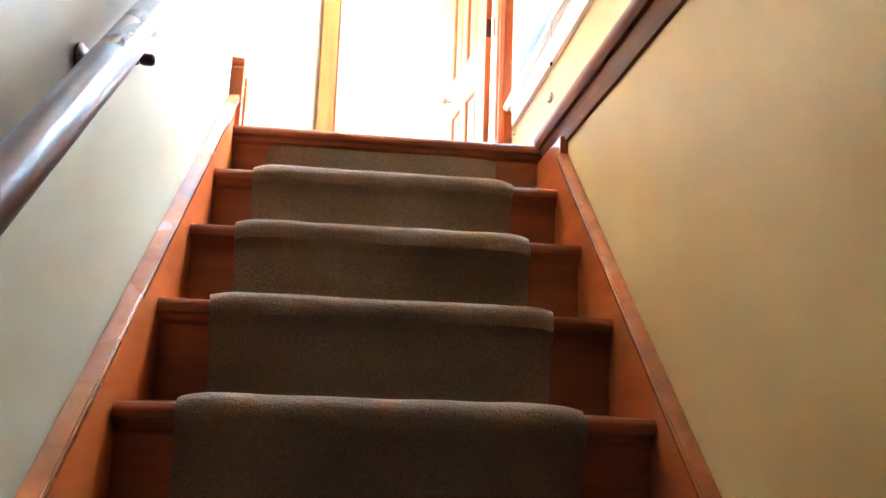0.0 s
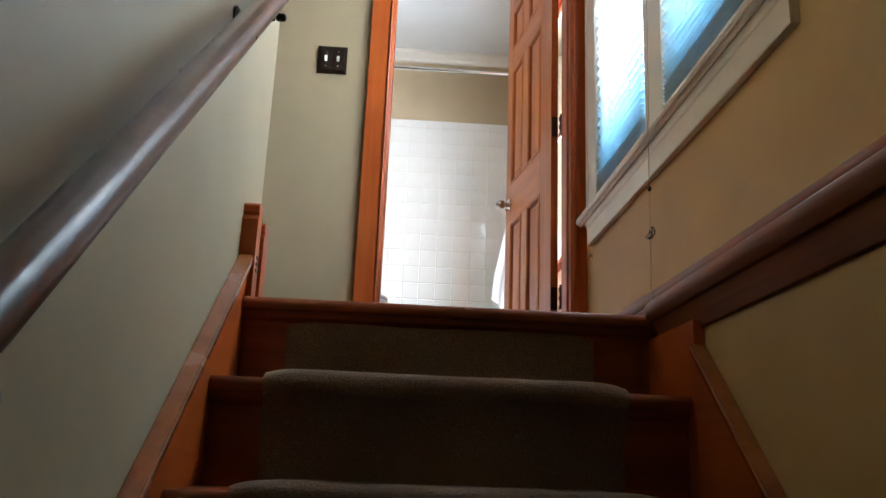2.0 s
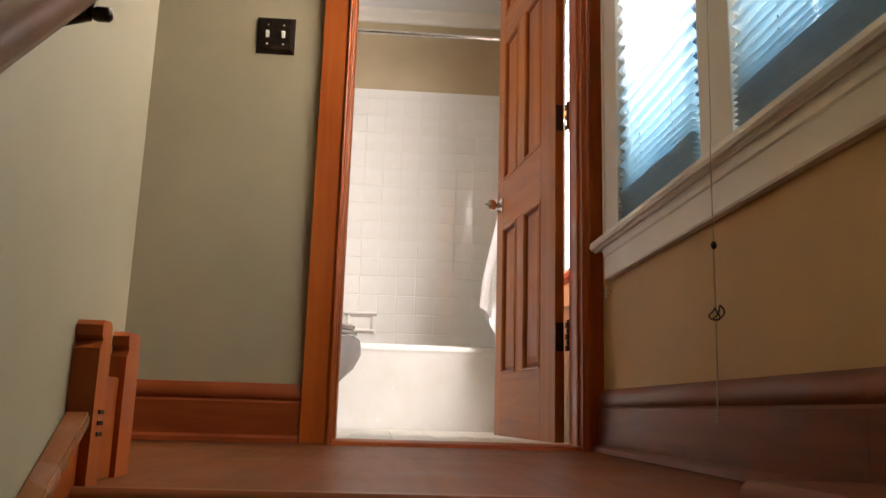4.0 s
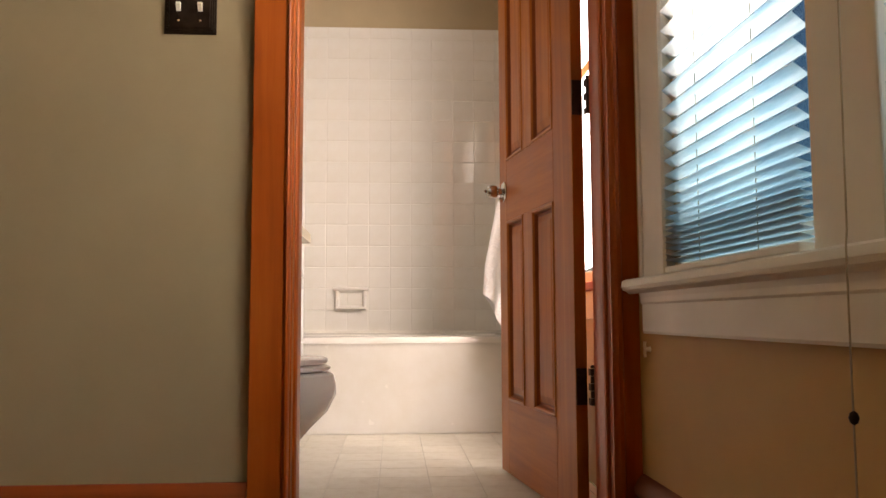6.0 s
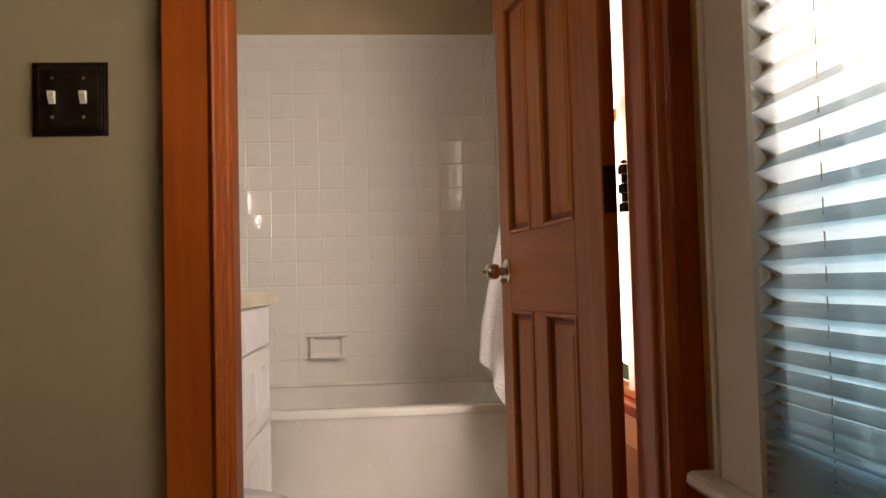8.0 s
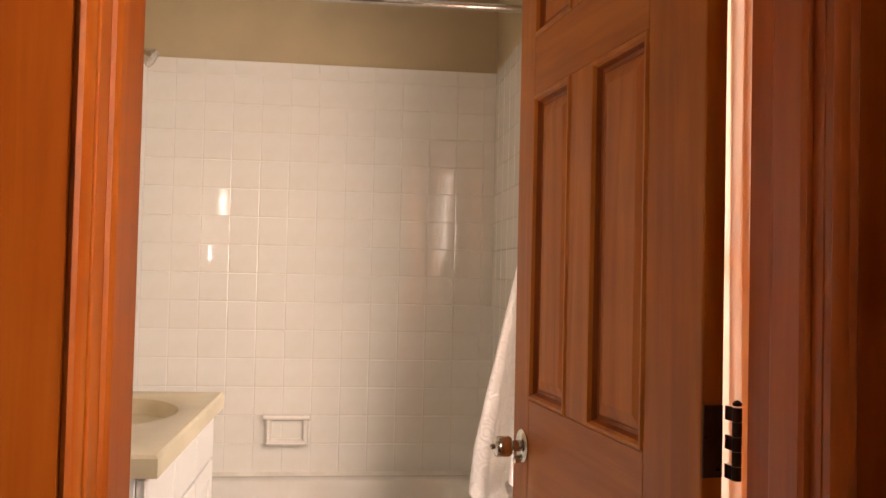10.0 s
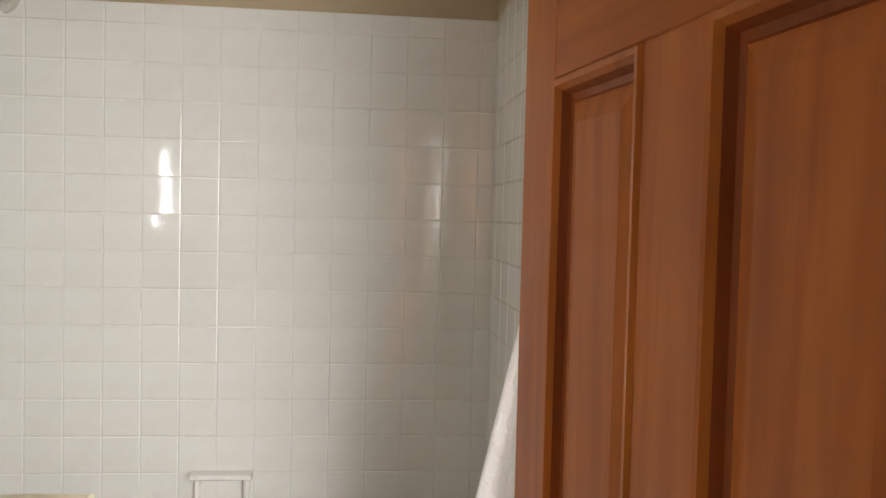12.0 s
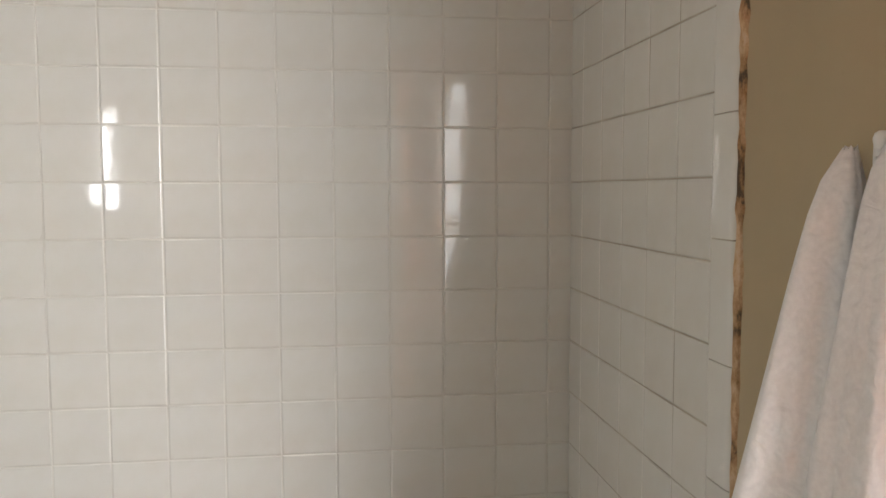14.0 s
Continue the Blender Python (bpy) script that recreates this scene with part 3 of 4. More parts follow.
Y_L, Y_M0, Y_M1, Y_R = build_hall_window()
pleated_shade(Y_L + 0.008, Y_M0 + 0.033, "window shades")
pleated_shade(Y_M1 - 0.004, Y_R - 0.006, "window shades")


def build_pull_cord():
    th = base("pull_cord", (0.912, -0.92, 0.577), "thin beige shade cord with a looped ring, hanging over the sill", "cord")
    pts = [(0.93, -0.90, 1.90), (0.926, -0.905, 1.2), (0.917, -0.912, 0.59), (0.9135, -0.915, 0.573), (0.912, -0.917, 0.45), (0.911, -0.919, 0.30), (0.912, -0.915, 0.25), (0.913, -0.905, 0.09)]
    part("string", tube(pts, 0.0011, 6), M_CORD, th)
    part("bead", turned([(0, -0.008), (0.004, -0.005), (0.0055, 0), (0.004, 0.005), (0, 0.008)], pose(0.912, -0.918, 0.392), 12), M_BRONZE, th, "dark bead", True)
    for k, (dy, a) in enumerate(((0.0, 10), (-0.018, -35))):
        ring = [(0.909 + 0.004 * math.sin(i * 0.6), -0.919 + dy + 0.017 * math.cos(i * math.pi / 10), 0.272 + 0.011 * math.sin(i * math.pi / 10 + radians(a))) for i in range(21)]
        part("loop", tube(ring, 0.0014, 6), M_BRONZE, th)
    th2 = base("cord_tassel", (0.93, -0.66, 1.30), "small dark tassel on a thin shade cord", "cord")
    part("string", tube([(0.962, -0.66, 1.93), (0.94, -0.66, 1.33)], 0.001, 6), M_CORD, th2)
    part("tassel", turned([(0, 0), (0.006, 0.002), (0.005, 0.016), (0.002, 0.03), (0, 0.031)], pose(0.94, -0.66, 1.30), 12), M_BRONZE, th2, "", True)


build_pull_cord()


def build_cleat():
    th = base("cord_cleat", (WALL_X, -0.09, 0.43), "small ivory cord cleat screwed to the wall under the window stool", "cleat")
    part("stem", turned([(0, 0), (0.006, 0.0005), (0.005, 0.004), (0.0035, 0.012), (0, 0.013)], pose(WALL_X - 0.0005, -0.09, 0.43, 0, -90, 0), 14), M_IVORY, th, "", True)
    part("horn", tube([(WALL_X - 0.012, -0.09, 0.446), (WALL_X - 0.013, -0.09, 0.438), (WALL_X - 0.012, -0.09, 0.43), (WALL_X - 0.013, -0.09, 0.422), (WALL_X - 0.012, -0.09, 0.414)], 0.0032, 8), M_IVORY, th, "", True)


build_cleat()


# ---- bathroom window ----
def build_bath_window():
    w = base("window_2", (BATH_R, 0.89, 0.55), "bright white sash window behind the open bathroom door", "window", kind="structure")
    part("casing_near", box(BATH_R - 0.012, BATH_R - 0.001, 0.29, 0.355, 0.60, 1.96, 0.003), M_TRIM_WHITE, w)
    part("casing_far", box(BATH_R - 0.012, BATH_R - 0.001, 1.285, 1.335, 0.60, 1.96, 0.003), M_WOOD_Z, w)
    part("head_casing", box(BATH_R - 0.012, BATH_R - 0.001, 0.29, 1.335, 1.962, 2.05, 0.003), M_WOOD_Y, w)
    part("stool", box(BATH_R - 0.04, BATH_R + 0.10, 0.27, 1.345, 0.575, 0.598, 0.004), M_WOOD_Y, w)
    part("apron", box(BATH_R - 0.012, BATH_R - 0.001, 0.29, 1.335, 0.49, 0.574, 0.003), M_TRIM_WHITE, w)
    for y0, y1 in ((0.361, 0.388), (1.252, 1.279)):
        part("sash_stile", box(1.026, 1.037, y0, y1, 0.60, 1.94, 0.002), M_TRIM_WHITE, w)
    for z0, z1 in ((0.60, 0.635), (1.25, 1.28), (1.91, 1.945)):
        part("sash_rail", box(1.026, 1.037, 0.389, 1.251, z0, z1, 0.002), M_TRIM_WHITE, w)
    for z0, z1 in ((0.636, 1.249), (1.281, 1.909)):
        p = part("pane", box(1.030, 1.034, 0.389, 1.251, z0, z1), M_GLASS, w)
        p.visible_shadow = False


def curtain(y_edge, y_in, y_tied, group):
    """A light panel gathered to the window's side: wide above, tied back below."""
    bm = bmesh.new()
    rows = []
    for k in range(25):
        z = 2.0 - k * 0.0572
        f = min(1.0, max(0.0, (1.35 - z) / 0.4))
        f = f * f * (3 - 2 * f)
        inner = y_in + (y_tied - y_in) * f
        rows.append([bm.verts.new((1.006 + 0.006 * math.sin(j * 1.9 + 0.1 * k), y_edge + (inner - y_edge) * j / 16, z)) for j in range(17)])
    for a, b in zip(rows, rows[1:]):
        for j in range(16):
            bm.faces.new((a[j], a[j + 1], b[j + 1], b[j]))
    tagged(part("curtain", bm, M_CURTAIN, smooth=True), "sheer peach curtain panel gathered beside the bathroom window", "curtain", group)


def build_small_window():
    """A small window high in the side wall, which shows in the glaze of the tiles."""
    w = base("window_3", (BATH_L, 0.32, 1.3), "small white sash window high in the bathroom wall", "window", kind="structure")
    for name, y0, y1, z0, z1 in (("casing_near", 0.135, 0.172, 1.302, 1.80), ("casing_far", 0.468, 0.52, 1.302, 1.80), ("head_casing", 0.135, 0.52, 1.801, 1.85), ("apron", 0.135, 0.52, 1.24, 1.279)):
        part(name, box(BATH_L + 0.001, BATH_L + 0.013, y0, y1, z0, z1, 0.003), M_TRIM_WHITE, w)
    part("stool", box(BATH_L - 0.05, BATH_L + 0.035, 0.132, 0.535, 1.28, 1.301, 0.004), M_TRIM_WHITE, w)
    for y0, y1 in ((0.171, 0.195), (0.445, 0.469)):
        part("sash_stile", box(BATH_L - 0.118, BATH_L - 0.096, y0, y1, 1.321, 1.779, 0.002), M_TRIM_WHITE, w)
    for z0, z1 in ((1.321, 1.35), (1.75, 1.779)):
        part("sash_rail", box(BATH_L - 0.118, BATH_L - 0.096, 0.1955, 0.4445, z0, z1, 0.002), M_TRIM_WHITE, w)
    p = part("pane", box(BATH_L - 0.109, BATH_L - 0.105, 0.1955, 0.4445, 1.3505, 1.7495), M_GLASS, w)
    p.visible_shadow = False


build_bath_window()
build_small_window()
curtain(0.33, 0.53, 0.51, "bathroom curtains")
curtain(1.33, 1.20, 1.26, "bathroom curtains")


# ---- stairs ----
def build_stairs():
    th = base("staircase", (0.4, NOSE_Y, 0), "steep enclosed fir staircase with wooden treads and risers", "staircase", kind="structure")
    for i in range(STEPS + 1):
        y, z = NOSE_Y - i * RUN, -i * RISER
        nose = [(y + 0.002, z - 0.006), (y, z - 0.014), (y + 0.002, z - 0.022), (y + 0.008, z - 0.026), (y + RUN + 0.03, z - 0.026), (y + RUN + 0.03, z - 0.0005), (y + 0.008, z - 0.0005)]
        if i < STEPS:
            part("tread" if i else "landing_nosing", prism(nose if i else [(p[0] if p[0] < y + 0.03 else y + 0.028, p[1]) for p in nose], "x", 0.001, 0.794 if i else 0.964), M_STAIR, th, smooth=True)
            part("cove", prism([(y + 0.027, z - 0.0265), (y + 0.014, z - 0.0265), (y + 0.016, z - 0.036), (y + 0.027, z - 0.044)], "x", 0.001, 0.794), M_STAIR, th)
            part("riser", box(0.001, 0.794, y + 0.027, y + 0.046, z - RISER + 0.0005, z - 0.0265), M_STAIR, th)
    # skirt boards
    def skirt(name, x0, x1, y_hi, z_shift, mat, s):
        y_lo = NOSE_Y - STEPS * RUN

        def top(y):
            return -0.3 + s * (y + 1.75) + z_shift
        return part(name, prism([(y_hi, top(y_hi)), (y_hi, top(y_hi) - 0.42), (y_lo, top(y_lo) - 0.42), (y_lo, top(y_lo))], "x", x0, x1), mat, th)
    skirt("skirt_left", -0.0195, 0.0, -1.262, -0.023, M_WOOD_Y, 0.80)
    skirt("skirt_right", 0.795, 0.8145, -1.495, -0.032, M_WOOD_Y, 0.9)
    for name, x0, x1, y_hi, dz, s in (("skirt_cap_left", -0.0196, 0.010, -1.262, -0.011, 0.80), ("skirt_cap_right", 0.785, 0.8146, -1.497, -0.020, 0.9)):
        y_lo = NOSE_Y - STEPS * RUN
        t = lambda y, q: -0.3 + s * (y + 1.75) + q + dz
        bm = prism([(y_hi, t(y_hi, 0.006)), (y_hi, t(y_hi, -0.0115)), (y_lo, t(y_lo, -0.0115)), (y_lo, t(y_lo, 0.006))], "x", x0, x1)
        bmesh.ops.bevel(bm, geom=bm.edges[:], offset=0.003, segments=2, affect="EDGES")
        part(name, bm, M_CAP, th)
    part("skirt_block", box(0.795, 0.8145, -1.4945, -1.215, -0.55, -0.045), M_WOOD_Y, th)
    part("skirt_return", box(-0.0195, 0.0, -1.2615, -1.222, -0.55, -0.021), M_WOOD_Y, th)
    # carved ends of the skirt board at the corner of the wall
    for k, (y0, y1, x1, h) in enumerate(((-1.262, -1.222, 0.012, 0.192), (-1.125, -1.068, 0.002, 0.190))):
        prof = [(y0, -0.02), (y1, -0.02), (y1, h - 0.03), (y1 - 0.006, h - 0.024), (y1 - 0.002, h - 0.016), (y1 - 0.004, h - 0.004), (y1 - 0.010, h),
                (y0 + 0.008, h), (y0 + 0.002, h - 0.006), (y0 + 0.003, h - 0.018), (y0 + 0.008, h - 0.024), (y0, h - 0.034)]
        part("end_block", prism(prof, "x", -0.0195 if k == 0 else -0.05, x1), M_WOOD_Z, th)
    part("corner_board", box(-0.0198, -0.004, -1.222, -1.126, -0.002, 0.128, 0.003), M_WOOD_Y, th)
    # thin dark bars on the block's face, drawn as the shade inside carved notches
    bm = bmesh.new()
    for k in range(3):
        box(0.0085, 0.0135, -1.245 + 0.0, -1.228, 0.055 + k * 0.013, 0.060 + k * 0.013, bm=bm)
    part("notch_shade", bm, M_BRONZE, th)


build_stairs()


def build_runner():
    """One strip of carpet laid over treads and risers, thick and rolled over each nosing."""
    prof = []
    for i in range(STEPS):
        y, z = NOSE_Y - i * RUN, -i * RISER
        if i:
            prof += [(y + RUN * 0.98, z + 0.010), (y + 0.05, z + 0.013), (y + 0.02, z + 0.017), (y + 0.002, z + 0.015), (y - 0.012, z + 0.005), (y - 0.017, z - 0.010), (y - 0.013, z - 0.024), (y + 0.002, z - 0.034), (y + 0.012, z - 0.046)]
        else:
            prof += [(y + 0.0125, z - 0.045)]
        prof += [(y + 0.0145, z - 0.10), (y + 0.0145, z - RISER + 0.014)]
    bm = bmesh.new()
    n = 28
    x0, x1 = 0.088, 0.684
    grid = []
    for i, (y, z) in enumerate(prof):
        row = []
        for j in range(n + 1):
            x = x0 + (x1 - x0) * j / n
            edge = min(j, n - j)
            sink = 0.010 if edge == 0 else 0.003 if edge == 1 else 0.0
            wob = 0.0022 * noise.noise((x * 14, y * 9, z * 9))
            xx = x + (0.006 * noise.noise((y * 25, z * 25, j)) if edge == 0 else 0)
            row.append(bm.verts.new((xx, y + sink * 0.7 + wob, z - sink * 0.7 + wob)))
        grid.append(row)
    for a, b in zip(grid, grid[1:]):
        for j in range(n):
            bm.faces.new((a[j], a[j + 1], b[j + 1], b[j]))
    th = base("stair_runner", (0.386, NOSE_Y, 0), "taupe brown carpet runner laid over the wooden stairs", "carpet")
    for j in (0, n):
        edge = bmesh.new()
        front = [edge.verts.new(r[j].co) for r in grid]
        back = [edge.verts.new((r[j].co.x, r[j].co.y + 0.008, r[j].co.z - 0.008)) for r in grid]
        for i in range(len(grid) - 1):
            edge.faces.new((front[i], front[i + 1], back[i + 1], back[i]))
        part("bound_edge", edge, M_CARPET, th)
    part("pile", bm, M_CARPET, th, smooth=True)


build_runner()


def build_ledge():
    th = base("stair_ledge_trim", (0.8, -2.5, -0.06), "red-brown stained ledge with moldings along the stairwell wall", "trim", kind="structure")
    y0, y1 = END_Y, NOSE_Y - 0.002
    nosing = [(0.7845, 0.022), (0.780, 0.017), (0.778, 0.006), (0.781, -0.004), (0.787, -0.014), (0.964, -0.014), (0.964, 0.026), (0.789, 0.026)]

    def settled(bm):
        """Raises the long trims a little towards the foot of the stairs, as the old house has settled."""
        for v in bm.verts:
            v.co.z += 0.012 * (y1 - v.co.y)
        return bm

    part("ledge_board", settled(prism(nosing, "y", y0, y1)), M_LEDGE, th, smooth=True)
    cove = [(0.8145, -0.0145), (0.796, -0.0145), (0.797, -0.022), (0.803, -0.034), (0.803, -0.045), (0.808, -0.058), (0.8145, -0.060)]
    part("cove_molding", settled(prism(cove, "y", y0, y1)), M_LEDGE, th, smooth=True)
    b = base("baseboard", (0.95, -2.0, 0.02), "red-brown molded baseboard below the hall window", "baseboard", kind="structure")
    prof = [(0.9645, 0.0265), (0.943, 0.0265), (0.943, 0.114), (0.949, 0.120), (0.944, 0.126), (0.942, 0.137), (0.949, 0.151), (0.957, 0.161), (0.9645, 0.166)]
    part("board", settled(prism(prof, "y", y0, y1)), M_LEDGE, b, smooth=True)
    low = [(p[0], max(p[1], 0.0)) if p[1] > 0.04 else (p[0], 0.0) for p in prof]
    part("board", prism(low, "y", y1 + 0.0005, -0.024), M_LEDGE, b, smooth=True)
    part("shoe", prism([(0.9425, 0.0), (0.928, 0.0), (0.930, 0.012), (0.9425, 0.02)], "y", y1 + 0.001, -0.024), M_LEDGE, b)
    d = base("baseboard", (-0.5, -0.01, 0.0), "orange-brown molded wooden baseboard of the hall", "baseboard", kind="structure")
    prof = [(-0.0005, 0), (-0.021, 0), (-0.021, 0.105), (-0.014, 0.112), (-0.019, 0.118), (-0.020, 0.130), (-0.012, 0.145), (-0.005, 0.156), (-0.0005, 0.157)]
    part("board", prism(prof, "x", HALL_L, 0.1305), M_BASE_X, d, smooth=True)
    part("shoe", prism([(-0.0215, 0.0), (-0.034, 0.0), (-0.032, 0.012), (-0.0215, 0.02)], "x", HALL_L, 0.1305), M_BASE_X, d)


build_ledge()


def build_handrail():
    s = 0.90
    line = lambda y: -0.462 + s * (y + 2.588)
    y_hi, y_lo, x = -1.17, -4.1, 0.052
    th = base("handrail", (x, -2.5, line(-2.5)), "dark glossy wooden handrail on bronze wall brackets", "handrail")
    n = 16
    rings = []
    for y, f in ((y_hi + 0.004, 0.82), (y_hi, 1.0), (y_lo, 1.0), (y_lo - 0.004, 0.82)):
        rings.append([(x + f * 0.0215 * math.cos(2 * math.pi * k / n), y - f * 0.0225 * math.sin(2 * math.pi * k / n) * math.sin(math.atan(s)),
                       line(y) + f * 0.0225 * math.sin(2 * math.pi * k / n) * math.cos(math.atan(s))) for k in range(n)])
    part("rail", loft(rings), M_RAIL, th, smooth=True)
    for y in (-1.505, -2.32, -3.14, -3.95):
        z = line(y)
        br = part("bracket", tube([(LEFT_X + 0.004, y, z - 0.055), (LEFT_X + 0.03, y, z - 0.06), (x - 0.005, y, z - 0.05), (x, y, z - 0.022)], 0.0065, 10), M_BRONZE, th, "dark bronze wall bracket", True)
        part("saddle", turned([(0, -0.008), (0.006, -0.007), (0.0075, -0.003), (0.0075, 0.007), (0.005, 0.010), (0, 0.011)], pose(x + 0.008, y, z - 0.048, 0, 90, 0), 20), M_BRONZE, br, "", True)
        part("rosette", turned([(0, 0), (0.021, 0.001), (0.022, 0.004), (0.015, 0.009), (0, 0.011)], pose(LEFT_X + 0.0005, y, z - 0.055, 0, 90, 0), 20), M_BRONZE, br, "", True)


build_handrail()


def build_switch():
    x0, x1, z0, z1 = -0.064, 0.048, 1.112, 1.226
    th = base("light_switch", ((x0 + x1) / 2, 0, 1.17), "dark bronze double switch plate with ivory toggles", "light switch")
    steps = ((0.0, 0.0), (0.0008, 0.003), (0.0038, 0.0032), (0.0045, 0.006), (0.0078, 0.0062), (0.0086, 0.0088), (0.012, 0.009), (0.0128, 0.0105))
    part("plate", sunk_panel(x0, x1, z0, z1, steps, lambda s, z, q: (s, -0.0005 - q, z)), M_BRONZE, th)
    for xc in (x0 + 0.033, x1 - 0.033):
        part("toggle", prism([(-0.0108, 1.160), (-0.014, 1.159), (-0.0215, 1.173), (-0.0205, 1.178), (-0.0108, 1.179)], "x", xc - 0.0045, xc + 0.0045), M_IVORY, th, "ivory toggle")
        for z in (1.169 - 0.030, 1.169 + 0.030):
            part("screw", turned([(0, 0), (0.0032, 0.0002), (0.0028, 0.0016), (0, 0.002)], pose(xc, -0.0109, z, 90, 0, 0), 12), M_CHROME, th)


build_switch()


# ---- bathroom fittings ----
def build_tub():
    th = base("bathtub", (0.27, 2.17, 0), "white enamelled alcove bathtub with a plain apron", "bathtub")
    x0, x1, y0, y1, h = BATH_L + 0.004, BATH_R - 0.010, 1.77, 2.548, 0.415
    def ring(inset, z, rad, wob=0.0):
        pts, n = [], 6
        a0, a1, b0, b1 = x0 + inset, x1 - inset, y0 + inset, y1 - inset
        for cx, cy, start in ((a1 - rad, b1 - rad, 0), (a0 + rad, b1 - rad, 90), (a0 + rad, b0 + rad, 180), (a1 - rad, b0 + rad, 270)):
            for k in range(n + 1):
                a = radians(start + 90 * k / n)
                pts.append((cx + rad * math.cos(a), cy + rad * math.sin(a), z))
        return pts
    rim = loft([ring(0.0, h - 0.03, 0.012), ring(0.0, h - 0.012, 0.012), ring(0.004, h - 0.003, 0.015), ring(0.014, h, 0.02), ring(0.06, h, 0.09), ring(0.072, h - 0.006, 0.10), ring(0.082, h - 0.03, 0.11),
                ring(0.11, 0.18, 0.13), ring(0.15, 0.11, 0.14), ring(0.22, 0.09, 0.12)], cap=False)
    rim.faces.new(rim.verts[-28:])
    part("basin", rim, M_ENAMEL, th, smooth=True)
    apron = [(y0 + 0.001, h - 0.031), (y0 + 0.014, h - 0.05), (y0 + 0.016, 0.225), (y0 + 0.024, 0.205), (y0 + 0.020, 0.04), (y0 + 0.012, 0.02), (y0 + 0.012, 0.0), (y0 + 0.05, 0.0), (y0 + 0.05, h - 0.031)]
    part("apron", prism(apron, "x", x0, x1), M_ENAMEL, th, smooth=True)
    part("caulk_bead", prism([(2.549, 0.404), (2.524, 0.4155), (2.533, 0.4195), (2.541, 0.426), (2.549, 0.429)], "x", x0 + 0.001, x1 - 0.001), M_GROUT, th, "white caulk bead", True)
    part("drain", turned([(0, 0), (0.03, 0.001), (0.028, 0.004), (0, 0.005)], pose(-0.2, 2.17, 0.09)), M_CHROME, th, "", True)


build_tub()


def build_fixtures():
    r = base("shower_rod", (0.27, 1.84, 2.1), "chrome shower curtain rod across the tub alcove", "shower rod")
    part("rod", tube([(BATH_L + 0.006, 1.84, 2.105), (BATH_R - 0.004, 1.84, 2.105)], 0.0125, 16), M_CHROME, r, smooth=True)
    for x, a in ((BATH_L + 0.001, 90), (BATH_R - 0.001, -90)):
        part("flange", turned([(0, 0), (0.028, 0.001), (0.028, 0.006), (0.016, 0.014), (0, 0.016)], pose(x, 1.84, 2.105, 0, a, 0)), M_CHROME, r, "", True)
    s = base("shower", (BATH_L, 2.2, 1.98), "chrome shower head on a bent arm", "shower head")
    part("arm", tube([(BATH_L + 0.01, 2.2, 2.03), (BATH_L + 0.07, 2.2, 2.045), (BATH_L + 0.12, 2.2, 2.03), (BATH_L + 0.16, 2.2, 1.995)], 0.009, 12), M_CHROME, s, smooth=True)
    part("head", turned([(0, 0), (0.012, 0.002), (0.014, 0.02), (0.034, 0.05), (0.036, 0.062), (0.03, 0.065), (0, 0.065)], look((BATH_L + 0.155, 2.2, 2.0), (0.1, 2.2, 1.75)) @ pose(0, 0, 0, 180, 0, 0)), M_CHROME, s, "", True)
    part("escutcheon", turned([(0, 0), (0.028, 0.001), (0.024, 0.008), (0, 0.012)], pose(BATH_L + 0.009, 2.2, 2.03, 0, 90, 0)), M_CHROME, s, "", True)
    v = base("shower_valve", (BATH_L, 2.2, 1.15), "chrome shower valve handle on the tiled wall", "faucet")
    part("plate", turned([(0, 0), (0.055, 0.001), (0.05, 0.01), (0, 0.014)], pose(BATH_L + 0.009, 2.2, 1.22, 0, 90, 0)), M_CHROME, v, "", True)
    part("handle", turned([(0, 0.012), (0.018, 0.014), (0.022, 0.05), (0.016, 0.06), (0, 0.062)], pose(BATH_L + 0.009, 2.2, 1.22, 0, 90, 0)), M_CHROME, v, "", True)
    # soap dish set into the back wall
    d = base("soap_dish", (0.21, BATH_Y1, 0.59), "white ceramic soap dish set into the tiled wall", "soap dish")
    y = BATH_Y1 - 0.004
    x0, x1, z0, z1 = 0.126, 0.292, 0.535, 0.652
    part("body", sunk_panel(x0, x1, z0, z1, ((0, 0), (0.001, 0.020), (0.007, 0.027), (0.016, 0.025), (0.023, 0.004), (0.028, 0.0)), lambda s, z, q: (s, y - q, z)), M_CHINA, d, smooth=False)
    part("caulk", sunk_panel(x0 - 0.007, x1 + 0.007, z0 - 0.007, z1 + 0.006, ((0, -0.001), (0.001, 0.0055), (0.0075, 0.0065)), lambda s, z, q: (s, y - q, z), None, False), M_GROUT, d)
    lip = [(y, 0.535), (y - 0.05, 0.540), (y - 0.056, 0.548), (y - 0.052, 0.554), (y - 0.03, 0.549), (y, 0.552)]
    part("tray", prism(lip, "x", x0 + 0.006, x1 - 0.006), M_CHINA, d, smooth=True)
    top = [(y, 0.638), (y - 0.036, 0.637), (y - 0.047, 0.642), (y - 0.049, 0.649), (y - 0.043, 0.655), (y, 0.658)]
    part("grab_ledge", prism(top, "x", x0 - 0.008, x1 + 0.008), M_CHINA, d, smooth=True)


build_fixtures()


